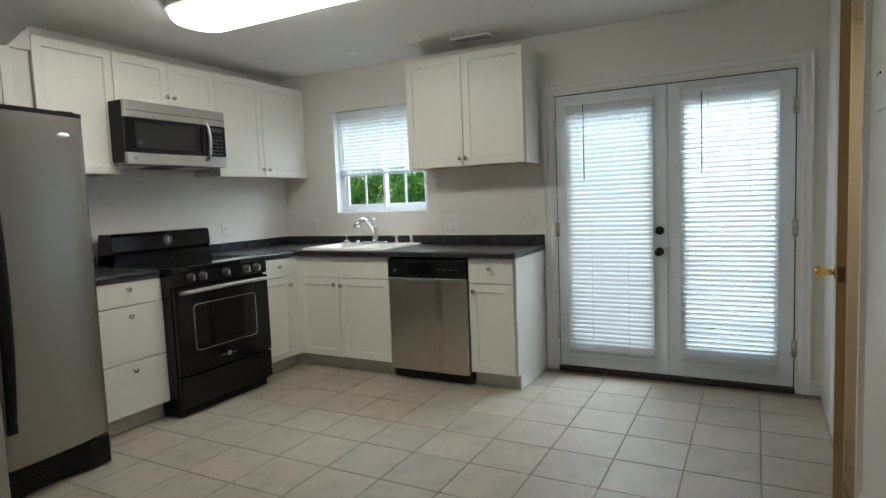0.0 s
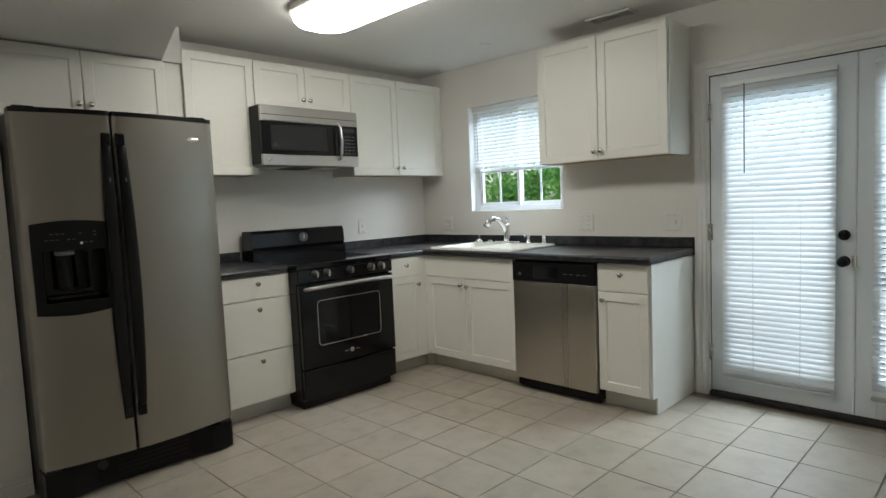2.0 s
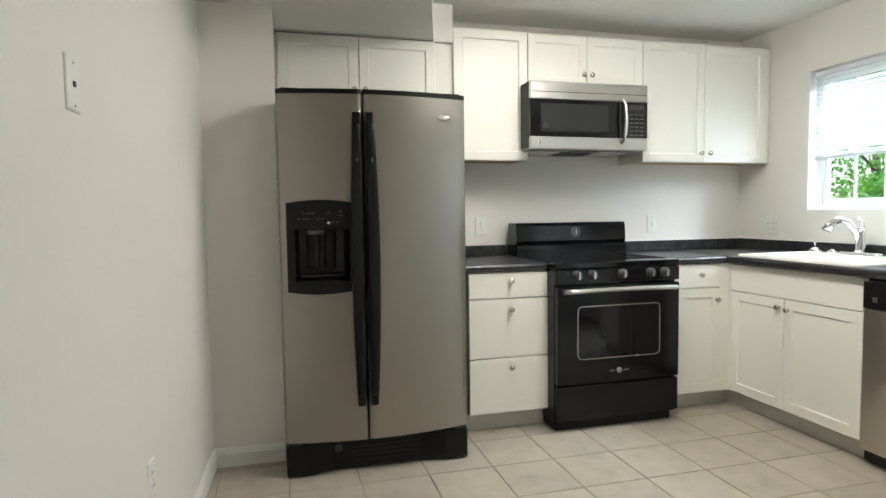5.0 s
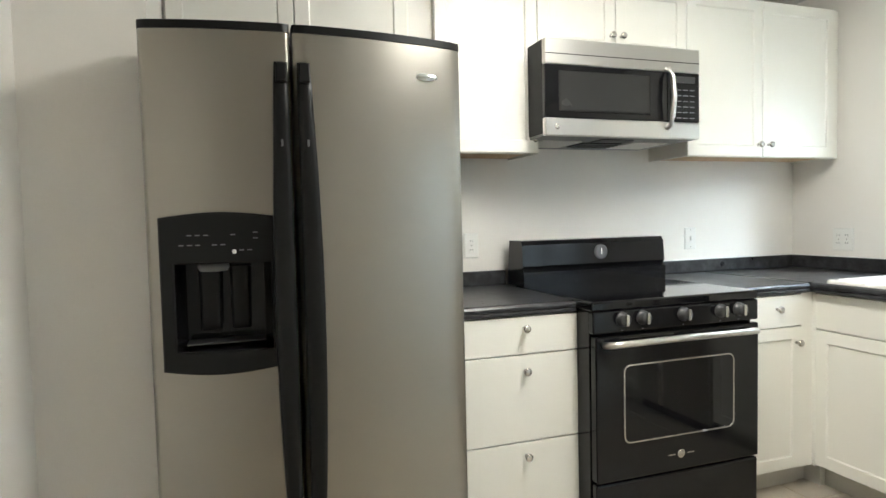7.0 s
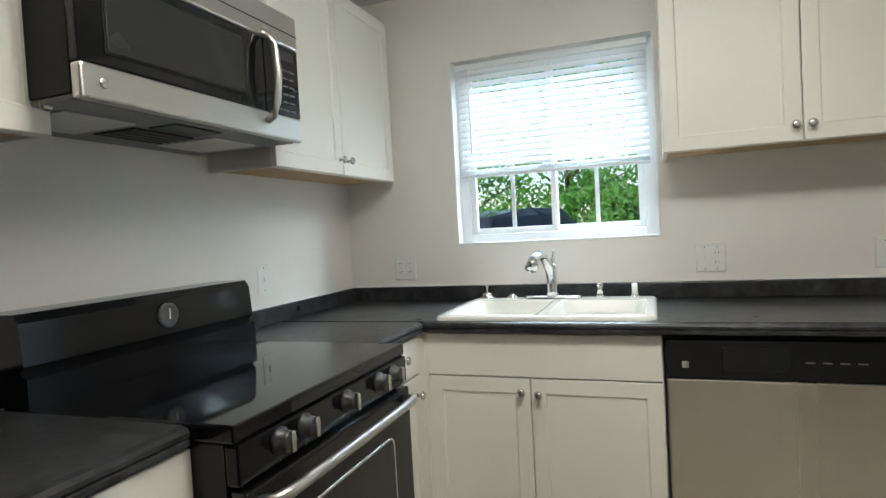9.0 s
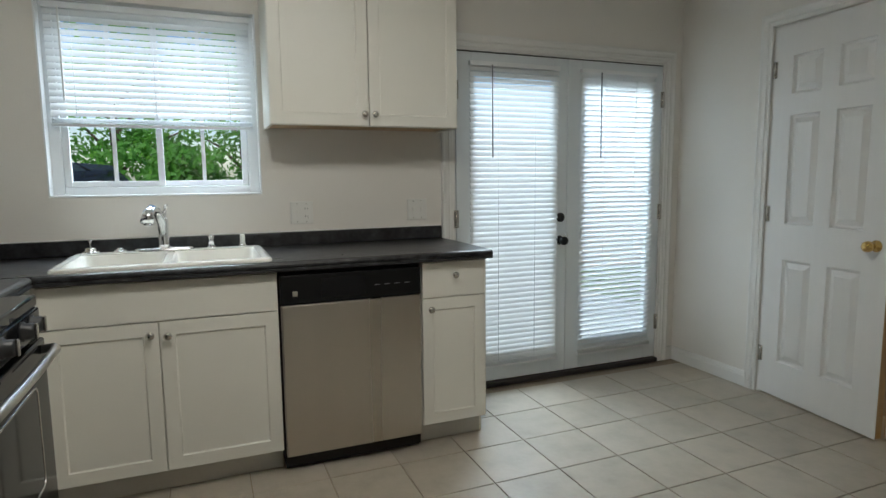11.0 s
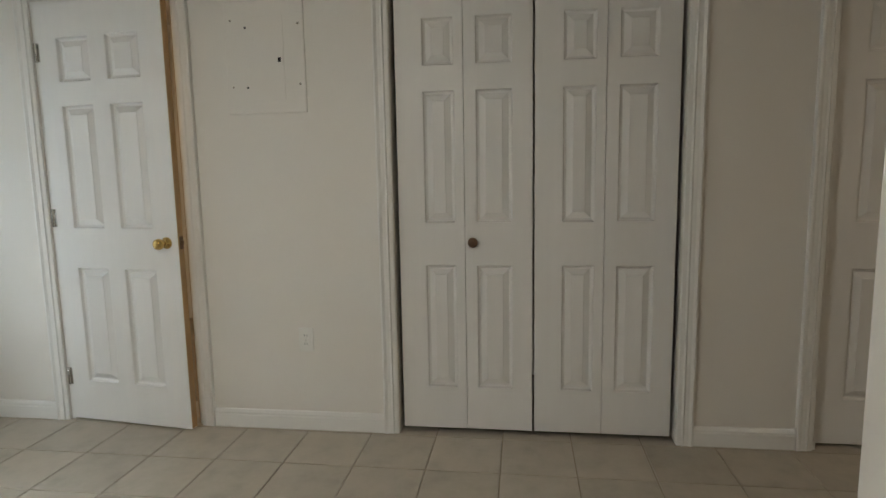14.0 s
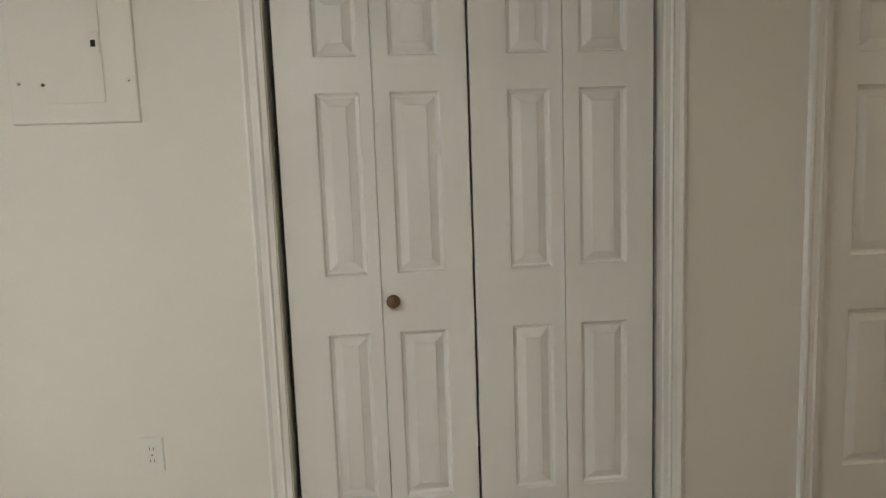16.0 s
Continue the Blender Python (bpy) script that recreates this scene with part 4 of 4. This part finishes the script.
dp = part("dispenser", Mesh().loops([disp_ring(DU0, DU1, DZ0, DZ1, 0.013, -0.002), disp_ring(DU0 + 0.001, DU1 - 0.001, DZ0 + 0.001, DZ1 - 0.001, 0.013, 0.010), disp_ring(DU0 + 0.005, DU1 - 0.005, DZ0 + 0.005, DZ1 - 0.005, 0.012, 0.014), disp_ring(RU0 - 0.004, RU1 + 0.003, RZ0 - 0.004, RZ1 + 0.004, 0.0, 0.014), disp_ring(RU0, RU1, RZ0, RZ1, 0.0, 0.010)], cap=False), BLACKP, LD, "black ice and water dispenser")
part("recess", Mesh().loops([disp_ring(RU0, RU1, RZ0, RZ1, 0.0, 0.010), back_ring(RU0 + 0.020, RU1 - 0.014, RZ0 + 0.014, RZ1 - 0.004, -0.835)], cap=True), BLACK, dp, "glossy black hollow")
for u0_, u1_ in ((0.118, 0.178), (0.196, 0.252)):
    rings = []
    for k_ in range(9):
        f_ = k_ / 8
        y_ = -0.862 - 0.020 * f_ * f_
        z_ = RZ1 - 0.012 - 0.165 * f_
        rings.append([(u0_ + 0.004 * f_, y_, z_), (u0_ + 0.010, y_ - 0.006, z_), (u1_ - 0.010, y_ - 0.006, z_), (u1_ - 0.004 * f_, y_, z_), (u1_ - 0.010, y_ + 0.006, z_), (u0_ + 0.010, y_ + 0.006, z_)])
    part("paddle", Mesh().loops(rings, cap=True, smooth=True), BLACKP, dp, "smoky black paddle")
part("spout", Mesh().lathe([(0.034, RZ1 - 0.022), (0.040, RZ1 - 0.012), (0.038, RZ1 - 0.001)], "z", (0.158, bow(0.16) + 0.044, 0), 20), GREYMETAL, dp, "grey ice chute lip")
part("drip_tray", Mesh().box(RU0 + 0.022, RU1 - 0.016, -0.915, -0.838, RZ0 + 0.0145, RZ0 + 0.019, 0.002), DARKGREY, dp, "dark drip grille")
for bx, bz in ((0.085, 1.175), (0.105, 1.175), (0.125, 1.175), (0.145, 1.2), (0.165, 1.175), (0.185, 1.175), (0.21, 1.2), (0.23, 1.16), (0.25, 1.16), (0.105, 1.2), (0.125, 1.2), (0.265, 1.19), (0.265, 1.205)):
    part("mark", Mesh().box(bx - 0.006, bx + 0.006, bow(bx) - 0.0152, bow(bx) - 0.0135, bz, bz + 0.003), PRINT, dp)
part("light", Mesh().lathe([(0.006, 0), (0.006, 0.0015), (0.004, 0.002)], "y", (0.212, bow(0.212) - 0.014, 1.158), 12, -1), PLASTIC, dp)
part("badge", Mesh().loops([[(0.745 + r * 0.036 * math.cos(a * PI / 12), bow(0.745) - y, 1.634 + r * 0.0125 * math.sin(a * PI / 12)) for a in range(24)] for r, y in ((1, -0.004), (1, 0.003), (0.8, 0.005))], cap=True, smooth=True), CHROME, RD, "oval chrome badge")
for hx_ in (0.02, FW - 0.10):
    part("hinge_cover", Mesh().box(hx_, hx_ + 0.08, -0.86, -0.74, 1.7455, 1.758, 0.004), BLACKP, fr)

# ---- dishwasher ----
dw = thing("dishwasher", north(1.480, -0.586), "stainless dishwasher with black control strip", "dishwasher")
DWW = 0.617
part("tub", Mesh().box(0.002, DWW - 0.002, 0.001, 0.56, 0.02, 0.872), DARK, dw)
dr = part("door", Mesh().box(0.004, DWW - 0.004, -0.032, 0.0, 0.075, 0.731, 0.006), STEELV, dw, "brushed steel door")
cs = part("control_strip", Mesh().box(0.003, DWW - 0.003, -0.036, 0.0, 0.733, 0.858, 0.006), BLACKP, dw, "black plastic control strip")
part("pocket_handle", Mesh().box(0.17, 0.36, -0.0375, -0.034, 0.755, 0.838, 0.004), BLACK, cs)
part("badge", Mesh().box(0.05, 0.072, -0.0375, -0.035, 0.768, 0.79, 0.001), NICKEL, cs)
for i in range(4):
    part("mark", Mesh().box(0.40 + i * 0.045, 0.425 + i * 0.045, -0.0368, -0.0355, 0.79, 0.794), PRINT, cs)
part("toe_panel", Mesh().box(0.004, DWW - 0.004, 0.02, 0.04, 0.005, 0.073, 0.002), BLACKP, dw)

# ---- plates, panel, ceiling fittings ----


def plate(m, label, kind_, wide=False, category="outlet"):
    """A wall plate at local y = 0, centred."""
    name = "outlet" if category == "outlet" else "light_switch"
    W = 0.057 if wide else 0.036
    o = thing(name, m, label, category)
    pl = part("cover_plate", Mesh().loops([rect(-W, W, -0.058, 0.058, 0, 0), rect(-W, W, -0.058, 0.058, 0.001, -0.004), rect(-W, W, -0.058, 0.058, 0.005, -0.006)]), PLASTIC, o)
    for cx in ((-0.023, 0.023) if wide else (0,)):
        if kind_ == "duplex" or (kind_ == "mixed" and cx > 0):
            for cz in (-0.02, 0.02):
                so = part("socket", Mesh().box(cx - 0.014, cx + 0.014, -0.008, -0.0055, cz - 0.013, cz + 0.013, 0.002), PLASTIC, pl)
                part("slot", Mesh().box(cx - 0.007, cx - 0.005, -0.0085, -0.0078, cz - 0.003, cz + 0.006).box(cx + 0.005, cx + 0.007, -0.0085, -0.0078, cz - 0.003, cz + 0.006), DARK, pl)
        elif kind_ == "jack":
            part("jack", Mesh().box(cx - 0.006, cx + 0.006, -0.009, -0.0055, -0.006, 0.006, 0.001), DARKGREY, pl)
        else:
            part("toggle", Mesh().box(cx - 0.005, cx + 0.005, -0.014, -0.0055, -0.012, 0.012, 0.002), PLASTIC, pl)
        for cz in (-0.045, 0.045) if kind_ in ("toggle", "jack", "mixed") else (0.0,):
            part("screw", Mesh().lathe([(0.003, 0), (0.003, 0.0012), (0.002, 0.0014)], "y", (cx, -0.0058, cz), 10, -1), NICKEL, pl)


plate(west(-1.967, 0.0, 1.105), "white duplex outlet plate on the wall", "duplex")
plate(west(-0.720, 0.0, 1.100), "white switch plate above the worktop", "toggle", category="switch")
plate(north(0.301, 0, 1.078), "white double-gang outlet plate on the wall", "duplex", True)
plate(north(1.675, 0, 1.080), "white double plate with switch and outlet", "mixed", True)
plate(north(2.300, 0, 1.080), "white double-gang switch plate by the patio doors", "toggle", True, "switch")
plate(east(-1.950, E_X, 0.445), "white duplex outlet plate low on the wall", "duplex")
south = lambda x, z: pose(x, SY + (SE - SY) * (x - 0.66) / (SX1 - 0.66), z, 0, 0, 180 + LEAN)
plate(south(2.17, 1.475), "white phone jack plate high on the wall", "jack", category="jack plate")
plate(south(1.72, 0.42), "white duplex outlet plate low on the partition", "duplex")

ep = thing("breaker_panel", east(-1.640, E_X, 1.498), "white painted flush electrical breaker panel", "breaker panel")
fp = part("cover", Mesh().loops([rect(0, 0.37, 0, 0.492, 0, 0), rect(0, 0.37, 0, 0.492, 0.001, -0.007), rect(0, 0.37, 0, 0.492, 0.004, -0.009)]), WALL, ep)
dd = part("panel_door", Mesh().box(0.085, 0.275, -0.0125, -0.0095, 0.06, 0.42, 0.001), WALL, ep)
part("latch", Mesh().box(0.238, 0.272, -0.016, -0.0125, 0.205, 0.265, 0.002), WALL, dd)
part("latch_slot", Mesh().box(0.248, 0.262, -0.0168, -0.0158, 0.222, 0.242), DARK, dd)
for x, z in ((0.03, 0.41), (0.345, 0.385), (0.03, 0.12), (0.345, 0.125), (0.10, 0.375), (0.10, 0.115)):
    part("screw", Mesh().lathe([(0.005, 0), (0.005, 0.003), (0.003, 0.004)], "y", (x, -0.0125 if x == 0.10 else -0.009, z), 10, -1), DARKGREY if x == 0.10 else NICKEL, ep)

cl = thing("ceiling_light", pose(1.53, -1.71, CEIL_Z), "long lit fluorescent ceiling light with white diffuser", "ceiling light")
rr = lambda i, z: rrect(-0.63 + i, 0.63 - i, -0.19 + i, 0.19 - i, z, 0.16 - i, 8)
part("frame", Mesh().loops([rr(-0.01, 0), rr(-0.01, -0.03), rr(0.0, -0.034), rr(0.012, -0.034)], cap=False), PLASTIC, cl)
part("diffuser", Mesh().loops([rr(0.006, -0.005), rr(0.006, -0.045), rr(0.014, -0.07), rr(0.035, -0.09), rr(0.08, -0.102), rr(0.12, -0.105)], cap=True, smooth=True), DIFFUSER, cl, "glowing white diffuser")
sd = thing("ceiling_sprinkler", pose(1.13, -0.40, CEIL_Z), "small white round ceiling fitting", "sprinkler")
part("cover", Mesh().lathe([(0.045, 0), (0.043, -0.008), (0.03, -0.014), (0.014, -0.018)], "z", n=24), PLASTIC, sd)
cv = thing("ceiling_vent", pose(2.04, -0.25, CEIL_Z), "white slatted ceiling air vent", "vent")
g = Mesh().box(-0.15, 0.15, -0.065, -0.05, -0.01, 0, 0.002).box(-0.15, 0.15, 0.05, 0.065, -0.01, 0, 0.002).box(-0.15, -0.135, -0.05, 0.05, -0.01, 0, 0.002).box(0.135, 0.15, -0.05, 0.05, -0.01, 0, 0.002)
part("frame", g, PLASTIC, cv)
part("backing", Mesh().box(-0.135, 0.135, -0.05, 0.05, -0.002, -0.0005), DARK, cv)
for i in range(5):
    s = part("slat", Mesh().box(-0.134, 0.134, -0.007, 0.007, -0.0008, 0.0008), PLASTIC, cv)
    s.location, s.rotation_euler = (0, -0.036 + i * 0.018, -0.007), (radians(38), 0, 0)

# ---- outside ----
obj("ground", Mesh().box(-300, 300, 0.16, 600, -0.5, -0.25), GRASS, None, "mown green lawn reaching far off", category="ground", kind="structure")
obj("patio", Mesh().box(1.6, 5.2, 0.142, 4.95, -0.249, -0.03), CONCRETE, None, "grey concrete patio slab outside the doors", category="patio", kind="structure")
obj("driveway", Mesh().box(-14, 14, 6.0, 9.6, -0.249, -0.235), ASPHALT, None, "dark asphalt drive", category="driveway", kind="structure")
rnd = random.Random(5)


def tree(x, y, height, spread, label, name="tree"):
    t = thing(name, pose(x, y, -0.25), label, "tree" if name == "tree" else "shrub", "garden greenery")
    g = Mesh()
    if name == "tree":
        g.tube([(0, 0, 0), (0.04, 0.02, height * 0.2), (-0.03, 0.05, height * 0.45), (0.02, 0, height * 0.7)], [0.17, 0.13, 0.10, 0.05], 9)
    for i in range(7):
        a = i * 2.4
        z = height * (0.08 + 0.07 * i) if name != "tree" else height * (0.28 + 0.05 * i)
        g.tube([(0, 0, z), (spread * 0.35 * math.cos(a), spread * 0.35 * math.sin(a), z + height * 0.12), (spread * 0.75 * math.cos(a), spread * 0.75 * math.sin(a), z + height * 0.2)], [0.05, 0.03, 0.012], 6)
    part("trunk" if name == "tree" else "stems", g, BARK, t)
    lv = Mesh()
    lo = 0.12 if name == "tree" else 0.02
    clumps = [(rnd.gauss(0, 0.42) * spread, rnd.gauss(0, 0.42) * spread, height * (lo + (1 - lo) * rnd.random() ** 0.8), spread * rnd.uniform(0.16, 0.34)) for _ in range(70)]
    for cx, cy, cz, r in clumps:
        for _ in range(70):
            d = Vector((rnd.gauss(0, 1), rnd.gauss(0, 1), rnd.gauss(0, 0.8))).normalized() * r * rnd.random() ** 0.4
            p = Vector((cx, cy, max(cz, 0.2))) + d
            u = Vector((rnd.gauss(0, 1), rnd.gauss(0, 1), rnd.gauss(0, 1))).normalized()
            w_ = u.orthogonal().normalized()
            s_ = rnd.uniform(0.05, 0.11)
            lv.add([p - u * s_, p + w_ * s_ * 0.45, p + u * s_, p - w_ * s_ * 0.45], [(0, 1, 2, 3)])
    me = bpy.data.meshes.new("crown")
    me.from_pydata(lv.v, [], lv.f)
    obj("crown", me, LEAF, t)


for x, y, h, s_ in ((-3.2, 11.5, 5.5, 2.2), (-0.6, 12.5, 6.0, 2.4), (2.2, 12.0, 5.2, 2.2), (5.2, 13.0, 6.0, 2.6), (-6.4, 12.5, 6.0, 2.6), (-9.5, 13, 6.5, 3.0)):
    tree(x, y, h, s_, "leafy green garden tree")
for x, y, h, s_ in ((-1.9, 10.4, 1.9, 1.1), (0.6, 10.6, 2.1, 1.2), (-4.6, 10.3, 2.2, 1.3), (3.4, 10.6, 1.8, 1.2), (-7.2, 10.6, 2.1, 1.3)):
    tree(x, y, h, s_, "dense green shrub by the drive", "shrub")

# parked car on the drive, its dark roof showing above the sill
car = thing("parked_car", pose(-0.9, 8.2, -0.235, 0, 0, 65), "dark parked car on the drive outside", "car")
side = [(-2.15, 0.40), (-2.2, 0.95), (-2.1, 1.12), (-1.85, 1.65), (-0.75, 1.78), (0.15, 1.76), (0.95, 1.22), (1.95, 1.08), (2.15, 0.8), (2.12, 0.40)]
k = len(side)
part("body", Mesh().add([(x, y * (0.84 if z > 1.4 else 1.0), z) for y in (-0.88, 0.88) for x, z in side], [tuple(range(k)), tuple(range(k, 2 * k))] + [(i, (i + 1) % k, k + (i + 1) % k, k + i) for i in range(k)]), CARPAINT, car)
for ys in (-0.885, 0.885):
    part("side_window", Mesh().add([(-1.9, ys, 1.2), (0.75, ys, 1.2), (0.1, ys * 0.87, 1.68), (-1.75, ys * 0.87, 1.62)], [(0, 1, 2, 3)]), BLACKGLASS, car)
    for xs in (-1.35, 1.35):
        wh = part("wheel", Mesh().lathe([(0.33, -0.1), (0.35, -0.07), (0.35, 0.07), (0.33, 0.1)], "y", (xs, ys * 0.93, 0.35), 24), RUBBER, car, "black tyre")
        part("rim", Mesh().lathe([(0.22, -0.102), (0.22, 0.102)], "y", (xs, ys * 0.93, 0.35), 18), NICKEL, wh)
# pale garden wall beyond the patio
gw = Mesh().box(2.75, 9.5, 5.0, 5.2, -0.249, 1.72).box(2.71, 9.54, 4.96, 5.24, 1.72, 1.78, 0.01)
obj("garden_wall", gw, SIDING, None, "pale stuccoed garden wall beyond the patio", category="wall", kind="structure")

# ---- floor tiles ----
PX, PY, X0, Y0, GAP = 0.3095, 0.309, 3.50, -1.022, 0.005
tile_mesh = Mesh().loops([rect(-PX / 2 + GAP / 2, PX / 2 - GAP / 2, -PY / 2 + GAP / 2, PY / 2 - GAP / 2, i, z) for i, z in ((0, -0.006), (0, -0.0015), (0.0018, 0.0))], cap=True)
tile_mesh.v = [(x, z, y) for x, y, z in tile_mesh.v]
TM = tile_mesh.data("tile")
i0, i1 = math.floor((0 - X0) / PX), math.ceil((E_X + 0.1 - X0) / PX)
j0, j1 = math.floor((-6.2 - Y0) / PY), math.ceil((0 - Y0) / PY)
for i in range(i0, i1):
    for j in range(j0, j1):
        cx, cy = X0 + (i + 0.5) * PX, Y0 + (j + 0.5) * PY
        if cx < 0.3 and cy > -2.2 or cy > -0.35 and cx < 2.2 or cy < SY - 0.16 and cx < SX1 - 0.2 or cy > 0.05:
            continue
        o = obj("tile", TM, TILE, floor)
        o.location = (cx, cy, rnd.uniform(-0.0006, 0.0))
        o.rotation_euler = (rnd.gauss(0, 0.0008), rnd.gauss(0, 0.0008), rnd.choice((0, PI)))
